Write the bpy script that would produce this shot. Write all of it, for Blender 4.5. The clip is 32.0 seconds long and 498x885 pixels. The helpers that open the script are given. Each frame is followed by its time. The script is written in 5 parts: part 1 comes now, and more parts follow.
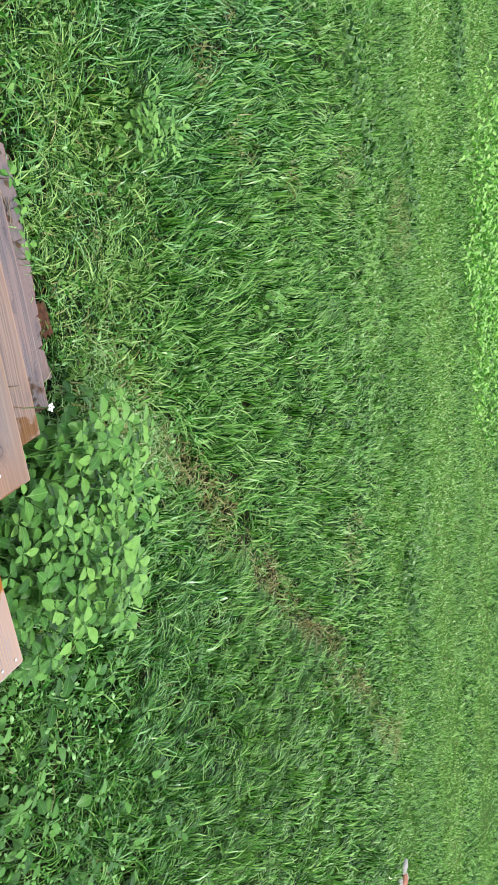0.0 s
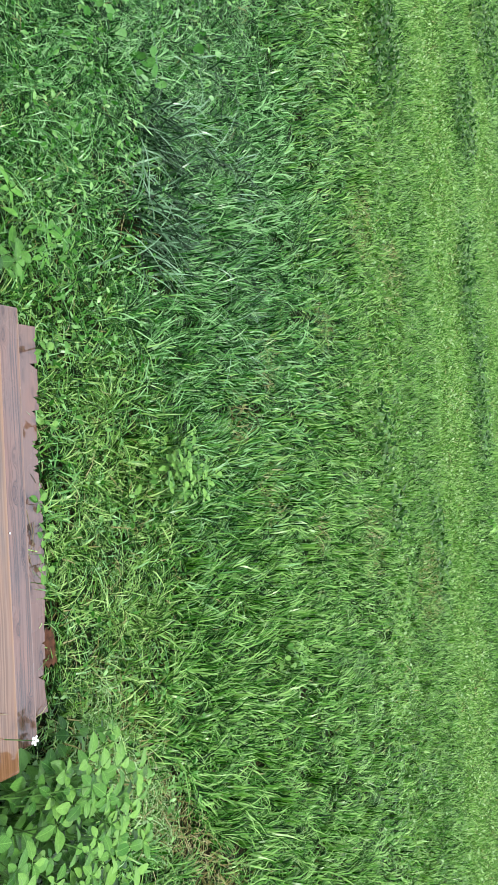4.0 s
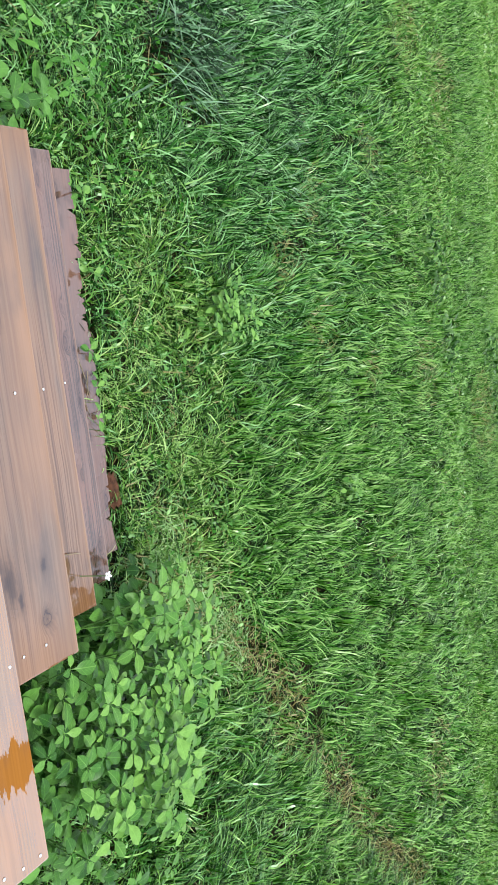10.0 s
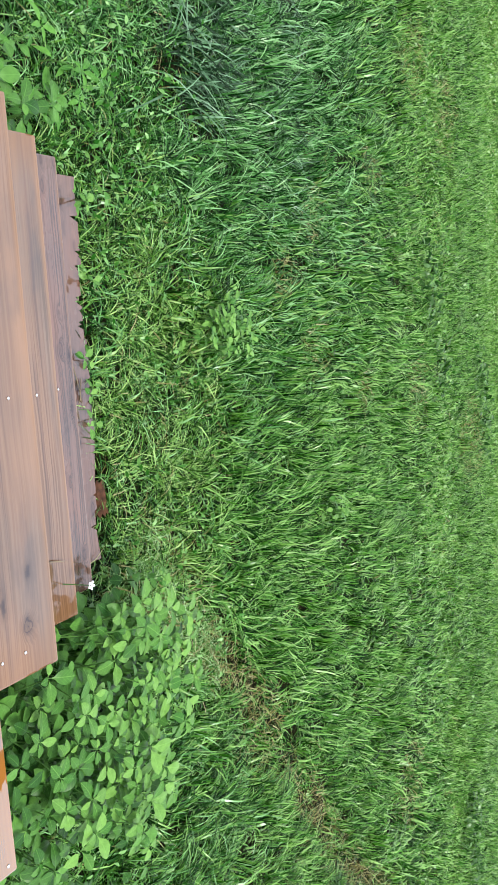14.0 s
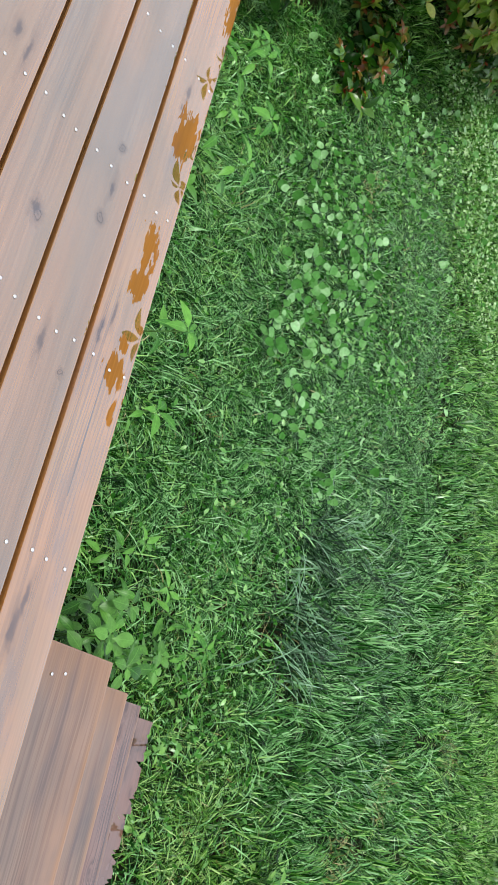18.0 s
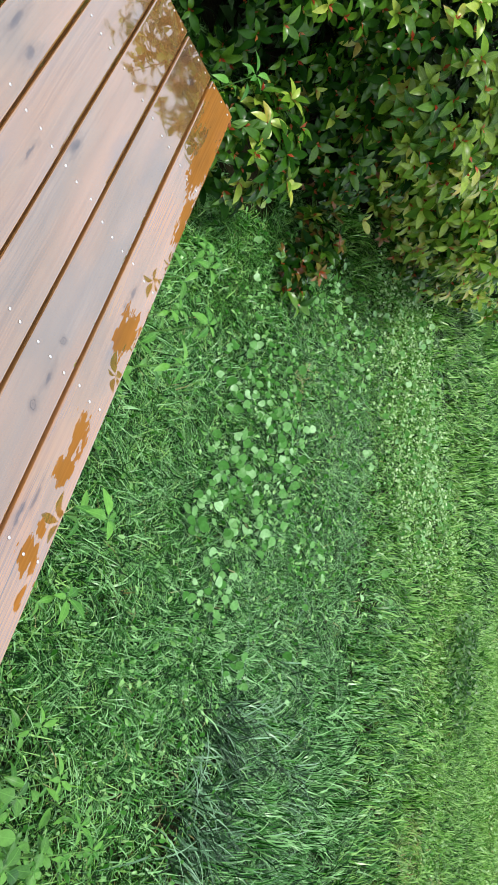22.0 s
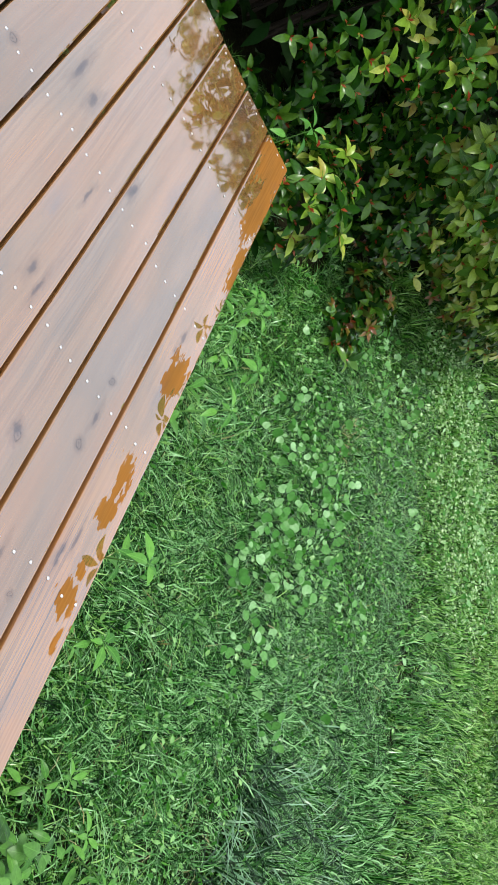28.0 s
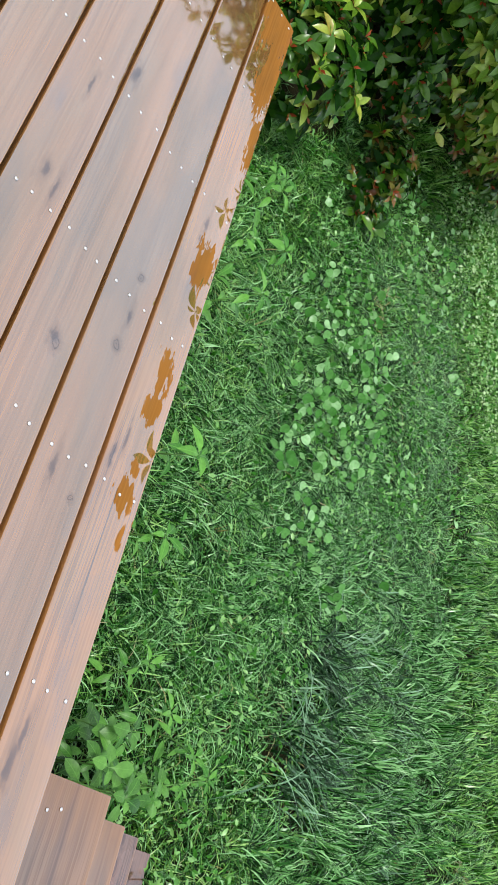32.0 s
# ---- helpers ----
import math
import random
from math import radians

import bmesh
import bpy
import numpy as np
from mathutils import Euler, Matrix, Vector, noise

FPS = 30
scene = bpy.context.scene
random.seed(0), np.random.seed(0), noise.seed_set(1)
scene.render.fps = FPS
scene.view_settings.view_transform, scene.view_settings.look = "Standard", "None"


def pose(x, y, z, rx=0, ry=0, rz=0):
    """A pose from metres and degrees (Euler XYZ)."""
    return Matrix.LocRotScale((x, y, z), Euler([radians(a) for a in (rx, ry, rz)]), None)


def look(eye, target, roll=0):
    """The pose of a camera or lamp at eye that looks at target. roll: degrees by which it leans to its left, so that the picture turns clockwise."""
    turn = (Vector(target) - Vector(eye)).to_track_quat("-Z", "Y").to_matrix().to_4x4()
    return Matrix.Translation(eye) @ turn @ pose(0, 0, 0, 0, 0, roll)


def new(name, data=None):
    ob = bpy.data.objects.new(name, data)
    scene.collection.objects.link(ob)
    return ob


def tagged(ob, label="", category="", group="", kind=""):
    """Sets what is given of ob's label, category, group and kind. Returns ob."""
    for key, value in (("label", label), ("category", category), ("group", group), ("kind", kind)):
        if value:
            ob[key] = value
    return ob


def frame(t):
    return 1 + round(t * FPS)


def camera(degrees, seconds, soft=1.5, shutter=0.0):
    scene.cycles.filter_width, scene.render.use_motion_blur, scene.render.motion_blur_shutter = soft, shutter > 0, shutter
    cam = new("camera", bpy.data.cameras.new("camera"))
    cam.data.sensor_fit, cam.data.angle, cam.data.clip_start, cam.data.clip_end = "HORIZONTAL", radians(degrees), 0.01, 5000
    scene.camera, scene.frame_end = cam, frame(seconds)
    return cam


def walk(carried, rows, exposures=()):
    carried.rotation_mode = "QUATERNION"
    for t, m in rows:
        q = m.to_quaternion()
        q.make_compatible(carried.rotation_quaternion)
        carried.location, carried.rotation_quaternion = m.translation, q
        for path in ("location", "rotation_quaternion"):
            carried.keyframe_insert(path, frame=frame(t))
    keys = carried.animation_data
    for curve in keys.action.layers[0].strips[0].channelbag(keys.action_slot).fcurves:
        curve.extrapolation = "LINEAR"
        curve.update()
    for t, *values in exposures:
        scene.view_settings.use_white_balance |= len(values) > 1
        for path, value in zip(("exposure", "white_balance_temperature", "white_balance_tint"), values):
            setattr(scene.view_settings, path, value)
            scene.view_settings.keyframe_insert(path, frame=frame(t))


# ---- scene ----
cam = camera(33.26, 32.0, soft=1.25)
PATH = [
    (0, pose(2.515, -1.060, 1.739, -9.51, -64.05, 74.53)),
    (0.5, pose(2.459, -1.009, 1.728, -7.44, -63.48, 78.34)),
    (1, pose(2.562, -1.018, 1.750, -7.04, -63.14, 82.38)),
    (1.5, pose(2.582, -1.004, 1.725, 4.47, -62.12, 84.52)),
    (2, pose(2.577, -0.967, 1.725, 6.87, -61.19, 83.87)),
    (2.5, pose(2.593, -0.959, 1.748, 7.42, -61.01, 83.34)),
    (3, pose(2.593, -0.963, 1.757, 7.95, -61.02, 82.70)),
    (3.5, pose(2.593, -0.976, 1.758, 7.74, -61.30, 82.83)),
    (5.5, pose(2.601, -0.973, 1.732, 4.11, -61.90, 83.79)),
    (6, pose(2.594, -0.962, 1.730, 1.63, -61.08, 84.12)),
    (6.5, pose(2.590, -0.968, 1.734, 1.01, -60.46, 84.21)),
    (7, pose(2.594, -0.960, 1.732, 0.28, -59.75, 83.96)),
    (7.5, pose(2.599, -0.965, 1.736, -0.12, -59.01, 83.54)),
    (8, pose(2.610, -0.970, 1.737, -0.32, -58.36, 82.43)),
    (8.5, pose(2.617, -0.976, 1.735, -0.20, -58.10, 81.00)),
    (9, pose(2.618, -0.979, 1.740, 1.04, -57.95, 78.48)),
    (9.5, pose(2.607, -0.971, 1.744, 1.58, -57.91, 77.13)),
    (10, pose(2.602, -0.974, 1.744, 1.34, -57.99, 77.38)),
    (10.5, pose(2.606, -0.974, 1.736, 1.13, -58.03, 77.75)),
    (11, pose(2.604, -0.976, 1.733, 0.40, -57.92, 78.72)),
    (11.5, pose(2.602, -0.978, 1.735, -0.36, -57.86, 79.73)),
    (12, pose(2.602, -0.975, 1.736, -1.24, -57.84, 80.75)),
    (12.5, pose(2.597, -0.974, 1.737, -2.13, -57.91, 81.85)),
    (13, pose(2.599, -0.974, 1.738, -2.51, -58.15, 82.51)),
    (13.5, pose(2.598, -0.977, 1.741, -2.55, -58.56, 82.71)),
    (14, pose(2.589, -0.978, 1.737, -2.70, -58.83, 83.07)),
    (14.5, pose(2.534, -0.979, 1.720, -2.74, -58.65, 86.49)),
    (15, pose(2.472, -0.987, 1.714, -0.92, -57.92, 96.51)),
    (15.5, pose(2.440, -0.983, 1.700, 0.94, -56.91, 99.60)),
    (17.5, pose(2.341, -1.023, 1.714, 6.53, -54.84, 108.72)),
    (18, pose(2.328, -1.019, 1.716, 7.18, -54.56, 110.00)),
    (18.5, pose(2.329, -1.017, 1.717, 8.09, -54.17, 110.26)),
    (19, pose(2.327, -1.022, 1.720, 8.54, -53.99, 110.33)),
    (19.5, pose(2.315, -1.033, 1.715, 9.00, -54.01, 110.57)),
    (20, pose(2.297, -1.056, 1.728, 8.72, -54.36, 113.20)),
    (20.5, pose(2.290, -1.059, 1.745, 8.75, -55.58, 116.61)),
    (21, pose(2.286, -1.060, 1.752, 10.21, -57.75, 116.19)),
    (21.5, pose(2.282, -1.075, 1.764, 10.83, -59.31, 117.07)),
    (22, pose(2.269, -1.076, 1.760, 11.73, -60.27, 117.32)),
    (22.5, pose(2.264, -1.075, 1.762, 12.12, -61.19, 118.01)),
    (23, pose(2.262, -1.073, 1.760, 12.53, -61.75, 118.37)),
    (23.5, pose(2.263, -1.075, 1.765, 12.72, -62.10, 118.83)),
    (24, pose(2.261, -1.079, 1.764, 12.71, -62.31, 119.47)),
    (24.5, pose(2.260, -1.084, 1.760, 12.60, -62.32, 120.00)),
    (26.5, pose(2.258, -1.056, 1.747, 11.72, -60.75, 121.53)),
    (27, pose(2.278, -1.052, 1.730, 11.03, -60.03, 122.64)),
    (27.5, pose(2.266, -1.048, 1.726, 10.99, -58.81, 122.93)),
    (28, pose(2.265, -1.040, 1.727, 11.56, -57.84, 122.13)),
    (28.5, pose(2.274, -1.038, 1.729, 12.86, -56.98, 119.50)),
    (29, pose(2.283, -1.037, 1.726, 13.23, -56.36, 117.25)),
    (29.5, pose(2.289, -1.030, 1.727, 13.90, -55.69, 115.08)),
    (30, pose(2.284, -1.026, 1.721, 13.87, -54.97, 113.52)),
    (30.5, pose(2.275, -1.027, 1.720, 13.51, -54.50, 112.38)),
    (31, pose(2.275, -1.034, 1.722, 12.80, -54.30, 111.98)),
    (31.5, pose(2.273, -1.044, 1.722, 12.17, -54.25, 112.08)),
    (32, pose(2.271, -1.047, 1.717, 11.85, -54.17, 112.30)),
]
walk(cam, PATH, exposures=((0, 1.05), (1, 1.14), (3, 1.14), (6, 1.06), (12, 1.03), (14, 1.05), (15.0, 0.965), (15.5, 0.935), (18, 0.84), (20, 0.88), (22, 1.06), (24, 1.12), (27, 0.98), (29, 0.93), (31, 0.87), (32, 0.87)))

# ---- world, sun ----
world = bpy.data.worlds.new("overcast_sky")
scene.world = world
world.use_nodes = True
wn, wl = world.node_tree.nodes, world.node_tree.links
sky = wn.new("ShaderNodeTexSky")
sky.sky_type, sky.sun_disc = "NISHITA", False
sky.sun_elevation, sky.sun_rotation = radians(68), radians(160)
sky.air_density, sky.dust_density, sky.ozone_density = 1.0, 6.0, 1.0
cloud = wn.new("ShaderNodeHueSaturation")
cloud.inputs["Saturation"].default_value = 0.45
wl.new(sky.outputs[0], cloud.inputs["Color"])
cover = wn.new("ShaderNodeMix")
cover.data_type = "RGBA"
cover.inputs["Factor"].default_value = 0.88
rise, tilt = wn.new("ShaderNodeTexCoord"), wn.new("ShaderNodeSeparateXYZ")
wl.new(rise.outputs["Generated"], tilt.inputs[0])
low = wn.new("ShaderNodeValToRGB")
low.color_ramp.elements[0].position, low.color_ramp.elements[0].color = 0.45, (6.9, 7.4, 8.4, 1)
low.color_ramp.elements[1].position, low.color_ramp.elements[1].color = 0.98, (5.3, 5.9, 7.1, 1)
wl.new(tilt.outputs["Z"], low.inputs[0])
wl.new(low.outputs[0], cover.inputs["B"])
wl.new(cloud.outputs[0], cover.inputs["A"])
wl.new(cover.outputs["Result"], wn["Background"].inputs["Color"])
wn["Background"].inputs["Strength"].default_value = 0.11
sun = new("sun", bpy.data.lights.new("sun", "SUN"))
sun.data.energy, sun.data.angle, sun.data.color = 1.5, radians(14), (1.0, 0.97, 0.92)
sun.matrix_world = look((3.5, -3.0, 11.0), (2.0, 1.0, 0.0))


# ---- materials ----
def material(name):
    m = bpy.data.materials.new(name)
    m.use_nodes = True
    return m, m.node_tree.nodes, m.node_tree.links, m.node_tree.nodes["Principled BSDF"]


def ramp(n, stops):
    r = n.new("ShaderNodeValToRGB")
    e = r.color_ramp.elements
    while len(e) < len(stops):
        e.new(0.5)
    for k, (p, c) in enumerate(stops):
        e[k].position, e[k].color = p, (*c, 1)
    return r


def noise_tex(n, l, vec, scale, detail=3.0, rough=0.55):
    t = n.new("ShaderNodeTexNoise")
    t.inputs["Scale"].default_value, t.inputs["Detail"].default_value, t.inputs["Roughness"].default_value = scale, detail, rough
    if vec:
        l.new(vec, t.inputs["Vector"])
    return t


def mix_rgb(n, l, fac, a, b, mode="MIX"):
    m = n.new("ShaderNodeMix")
    m.data_type, m.blend_type = "RGBA", mode
    for sock, val in ((m.inputs["Factor"], fac), (m.inputs["A"], a), (m.inputs["B"], b)):
        if isinstance(val, (int, float)):
            sock.default_value = val
        elif isinstance(val, tuple):
            sock.default_value = (*val, 1)
        else:
            l.new(val, sock)
    return m.outputs["Result"]


def math_node(n, l, op, a, b=0.0):
    m = n.new("ShaderNodeMath")
    m.operation = op
    for k, val in enumerate((a, b)):
        if isinstance(val, (int, float)):
            m.inputs[k].default_value = val
        else:
            l.new(val, m.inputs[k])
    return m.outputs[0]


def wood(name, light, dark, wet_rough, worn_edge=0.0, coat=2.65, contrast=0.5, knots=(), warm_ends=0.0, smears=1.0, stains=()):
    m, n, l, b = material(name)
    tc, info = n.new("ShaderNodeTexCoord"), n.new("ShaderNodeObjectInfo")
    off = n.new("ShaderNodeCombineXYZ")
    for k, f in ((0, 37.0), (1, 11.0), (2, 5.0)):
        l.new(math_node(n, l, "MULTIPLY", info.outputs["Random"], f), off.inputs[k])
    add = n.new("ShaderNodeVectorMath")
    l.new(tc.outputs["Object"], add.inputs[0])
    l.new(off.outputs[0], add.inputs[1])
    # warp so the grain wanders round the knots
    warp = noise_tex(n, l, add.outputs[0], 2.6, 2)
    wv = n.new("ShaderNodeVectorMath")
    wv.operation = "MULTIPLY_ADD"
    wv.inputs[1].default_value = (0.0, 0.022, 0.012)
    l.new(warp.outputs["Color"], wv.inputs[0])
    l.new(add.outputs[0], wv.inputs[2])
    if knots:
        geo = n.new("ShaderNodeNewGeometry")
        rough_edge = noise_tex(n, l, geo.outputs["Position"], 45.0, 3)
        jit = n.new("ShaderNodeVectorMath")
        jit.operation = "MULTIPLY_ADD"
        jit.inputs[1].default_value = (0.030, 0.014, 0)
        l.new(rough_edge.outputs["Color"], jit.inputs[0])
        l.new(geo.outputs["Position"], jit.inputs[2])
        dist, blot = 9.0, 9.0
        for kx, ky, krx, kry in knots + stains:
            kn = n.new("ShaderNodeMapping")
            kn.vector_type = "TEXTURE"
            kn.inputs["Location"].default_value = (kx + 0.015, ky + 0.007, 0)
            kn.inputs["Scale"].default_value = (krx, kry, 1e6)
            l.new(jit.outputs[0], kn.inputs["Vector"])
            ln = n.new("ShaderNodeVectorMath")
            ln.operation = "LENGTH"
            l.new(kn.outputs[0], ln.inputs[0])
            if (kx, ky, krx, kry) in stains:
                blot = math_node(n, l, "MINIMUM", blot, ln.outputs["Value"])
            else:
                dist = math_node(n, l, "MINIMUM", dist, ln.outputs["Value"])
    else:
        vor = n.new("ShaderNodeTexVoronoi")
        mp4 = n.new("ShaderNodeMapping")
        mp4.inputs["Scale"].default_value = (1.9, 6.0, 0.0)
        l.new(wv.outputs[0], mp4.inputs["Vector"])
        l.new(mp4.outputs[0], vor.inputs["Vector"])
        dist = math_node(n, l, "MULTIPLY", vor.outputs["Distance"], 5.0)
    swing = n.new("ShaderNodeMapRange")
    swing.interpolation_type = "SMOOTHSTEP"
    swing.inputs["From Min"].default_value, swing.inputs["From Max"].default_value = 0.0, 2.6
    swing.inputs["To Min"].default_value, swing.inputs["To Max"].default_value = 0.024, 0.0
    l.new(dist, swing.inputs["Value"])
    bent = n.new("ShaderNodeCombineXYZ")
    l.new(swing.outputs[0], bent.inputs[1])
    wv2 = n.new("ShaderNodeVectorMath")
    l.new(wv.outputs[0], wv2.inputs[0])
    l.new(bent.outputs[0], wv2.inputs[1])
    mp = n.new("ShaderNodeMapping")
    mp.inputs["Scale"].default_value = (0.55, 34.0, 34.0)
    l.new(wv2.outputs[0], mp.inputs["Vector"])
    grain = noise_tex(n, l, mp.outputs[0], 1.5, 5, 0.6)
    mp2 = n.new("ShaderNodeMapping")
    mp2.inputs["Scale"].default_value = (1.8, 220.0, 220.0)
    l.new(wv2.outputs[0], mp2.inputs["Vector"])
    fine = noise_tex(n, l, mp2.outputs[0], 1.0, 3, 0.5)
    base = ramp(n, [(0.28, dark), (0.5, tuple(0.9 * a + 0.1 * b2 for a, b2 in zip(light, dark))), (0.75, tuple(1.08 * c for c in light))])
    l.new(grain.outputs["Fac"], base.inputs[0])
    fr = ramp(n, [(0.42, (0.5, 0.47, 0.45)), (0.55, (1.0, 1.0, 1.0))])
    l.new(fine.outputs["Fac"], fr.inputs[0])
    # grain stands out in some stretches and is worn smooth in others
    mp8 = n.new("ShaderNodeMapping")
    mp8.inputs["Scale"].default_value = (1.2, 9.0, 9.0)
    l.new(add.outputs[0], mp8.inputs["Vector"])
    bare = noise_tex(n, l, mp8.outputs[0], 1.0, 3, 0.5)
    show = n.new("ShaderNodeMapRange")
    show.inputs["From Min"].default_value, show.inputs["From Max"].default_value = 0.38, 0.62
    show.inputs["To Min"].default_value, show.inputs["To Max"].default_value = 0.15 * contrast, min(1.0, 1.4 * contrast)
    l.new(bare.outputs["Fac"], show.inputs["Value"])
    col = mix_rgb(n, l, show.outputs[0], base.outputs[0], fr.outputs[0], "MULTIPLY")
    # slate-grey weathered smears and knots
    mp3 = n.new("ShaderNodeMapping")
    mp3.inputs["Scale"].default_value = (2.3, 7.5, 7.5)
    l.new(add.outputs[0], mp3.inputs["Vector"])
    smear = noise_tex(n, l, mp3.outputs[0], 1.1, 4, 0.6)
    sr = ramp(n, [(0.56, (0, 0, 0)), (0.74, (0.75 * smears, 0.75 * smears, 0.75 * smears))])
    l.new(smear.outputs["Fac"], sr.inputs[0])
    col = mix_rgb(n, l, sr.outputs[0], col, (0.055, 0.045, 0.05))
    kr = ramp(n, [(0.0, (0.85, 0.85, 0.85)), (0.08, (0.5, 0.5, 0.5)), (0.2, (0.3, 0.3, 0.3)), (0.30, (0.35, 0.35, 0.35)), (0.36, (0.85, 0.85, 0.85)), (0.42, (0.4, 0.4, 0.4)), (0.55, (0.2, 0.2, 0.2)), (0.9, (0, 0, 0))])
    l.new(math_node(n, l, "MULTIPLY", dist, 0.4), kr.inputs[0])
    col = mix_rgb(n, l, kr.outputs[0], col, (0.030, 0.026, 0.034))
    marks = kr.outputs[0]
    if stains:
        mp7 = n.new("ShaderNodeMapping")
        mp7.inputs["Scale"].default_value = (14.0, 60.0, 60.0)
        l.new(add.outputs[0], mp7.inputs["Vector"])
        film_edge = noise_tex(n, l, mp7.outputs[0], 1.0, 4, 0.6)
        br = ramp(n, [(0.0, (0.8, 0.8, 0.8)), (0.22, (0.68, 0.68, 0.68)), (0.40, (0.26, 0.22, 0.22)), (0.85, (0, 0, 0))])
        l.new(math_node(n, l, "MULTIPLY", blot, math_node(n, l, "ADD", math_node(n, l, "MULTIPLY", film_edge.outputs["Fac"], 0.95), 0.0)), br.inputs[0])
        col = mix_rgb(n, l, br.outputs[0], col, (0.030, 0.030, 0.042))
        marks = math_node(n, l, "MAXIMUM", marks, br.outputs[0])
    # large soft patches, some greyed by weather, some still warm
    mp6 = n.new("ShaderNodeMapping")
    mp6.inputs["Scale"].default_value = (1.5, 5.0, 5.0)
    l.new(add.outputs[0], mp6.inputs["Vector"])
    tone = noise_tex(n, l, mp6.outputs[0], 1.3, 4, 0.6)
    tr = ramp(n, [(0.34, (0.62, 0.72, 0.86)), (0.47, (0.93, 0.97, 1.0)), (0.56, (1.05, 1.0, 0.95)), (0.70, (1.25, 1.14, 0.98))])
    l.new(tone.outputs["Fac"], tr.inputs[0])
    col = mix_rgb(n, l, 1.0, col, tr.outputs[0], "MULTIPLY")
    gen = n.new("ShaderNodeSeparateXYZ")
    l.new(tc.outputs["Generated"], gen.inputs[0])
    # worn lighter arrises along both long edges, and warm ends
    away = math_node(n, l, "ABSOLUTE", math_node(n, l, "SUBTRACT", gen.outputs["Y"], 0.5))
    arris = ramp(n, [(0.455, (0, 0, 0)), (0.51, (1, 1, 1))])
    l.new(math_node(n, l, "ADD", away, math_node(n, l, "MULTIPLY", math_node(n, l, "SUBTRACT", smear.outputs["Fac"], 0.5), 0.10)), arris.inputs[0])
    dry = arris.outputs[0]
    if warm_ends:
        out = math_node(n, l, "ABSOLUTE", math_node(n, l, "SUBTRACT", gen.outputs["X"], 0.5))
        er2 = ramp(n, [(0.40, (0, 0, 0)), (0.49, (1, 1, 1))])
        l.new(math_node(n, l, "ADD", out, math_node(n, l, "MULTIPLY", math_node(n, l, "SUBTRACT", grain.outputs["Fac"], 0.5), 0.12)), er2.inputs[0])
        dry = math_node(n, l, "MAXIMUM", dry, math_node(n, l, "MULTIPLY", er2.outputs[0], warm_ends))
    col = mix_rgb(n, l, math_node(n, l, "MULTIPLY", dry, 0.6), col, (0.30, 0.135, 0.045))
    if worn_edge:
        gs = n.new("ShaderNodeSeparateXYZ")
        l.new(tc.outputs["Generated"], gs.inputs[0])
        er = ramp(n, [(0.95, (0, 0, 0)), (1.0, (1, 1, 1))])
        l.new(math_node(n, l, "ADD", gs.outputs["Y"], math_node(n, l, "MULTIPLY", grain.outputs["Fac"], 0.05)), er.inputs[0])
        col = mix_rgb(n, l, math_node(n, l, "MULTIPLY", er.outputs[0], worn_edge), col, (0.40, 0.20, 0.085))
    hv = n.new("ShaderNodeHueSaturation")
    l.new(col, hv.inputs["Color"])
    l.new(math_node(n, l, "ADD", math_node(n, l, "MULTIPLY", info.outputs["Random"], 0.45), 0.75), hv.inputs["Value"])
    l.new(hv.outputs[0], b.inputs["Base Color"])
    wet = noise_tex(n, l, add.outputs[0], 7.0, 4)
    rr = n.new("ShaderNodeMapRange")
    rr.inputs["From Min"].default_value, rr.inputs["From Max"].default_value = 0.3, 0.75
    rr.inputs["To Min"].default_value, rr.inputs["To Max"].default_value = wet_rough, wet_rough + 0.14
    l.new(wet.outputs["Fac"], rr.inputs["Value"])
    l.new(rr.outputs[0], b.inputs["Roughness"])
    b.inputs["IOR"].default_value = 1.5
    b.inputs["Coat IOR"].default_value = coat
    # the film of water is broken: thinner over knots and arrises and in soft patches
    mp5 = n.new("ShaderNodeMapping")
    mp5.inputs["Scale"].default_value = (2.0, 9.0, 9.0)
    l.new(add.outputs[0], mp5.inputs["Vector"])
    film = noise_tex(n, l, mp5.outputs[0], 1.0, 3, 0.5)
    fm = n.new("ShaderNodeMapRange")
    fm.inputs["From Min"].default_value, fm.inputs["From Max"].default_value = 0.3, 0.65
    fm.inputs["To Min"].default_value, fm.inputs["To Max"].default_value = 0.84, 1.0
    l.new(film.outputs["Fac"], fm.inputs["Value"])
    wf = math_node(n, l, "MULTIPLY", fm.outputs[0], math_node(n, l, "SUBTRACT", 1.0, math_node(n, l, "MULTIPLY", marks, 0.6)))
    wf = math_node(n, l, "MULTIPLY", wf, math_node(n, l, "SUBTRACT", 1.0, math_node(n, l, "MULTIPLY", dry, 0.45)))
    streak = n.new("ShaderNodeMapRange")
    streak.inputs["From Min"].default_value, streak.inputs["From Max"].default_value = 0.36, 0.60
    streak.inputs["To Min"].default_value, streak.inputs["To Max"].default_value = 0.94, 1.0
    l.new(math_node(n, l, "ADD", math_node(n, l, "MULTIPLY", grain.outputs["Fac"], 0.45), math_node(n, l, "MULTIPLY", fine.outputs["Fac"], 0.55)), streak.inputs["Value"])
    wf = math_node(n, l, "MULTIPLY", wf, streak.outputs[0])
    l.new(wf, b.inputs["Coat Weight"])
    l.new(math_node(n, l, "MULTIPLY", rr.outputs[0], 0.35), b.inputs["Coat Roughness"])
    b.inputs["Specular IOR Level"].default_value = 0.15
    bump = n.new("ShaderNodeBump")
    bump.inputs["Strength"].default_value, bump.inputs["Distance"].default_value = 0.12, 0.002
    l.new(grain.outputs["Fac"], bump.inputs["Height"])
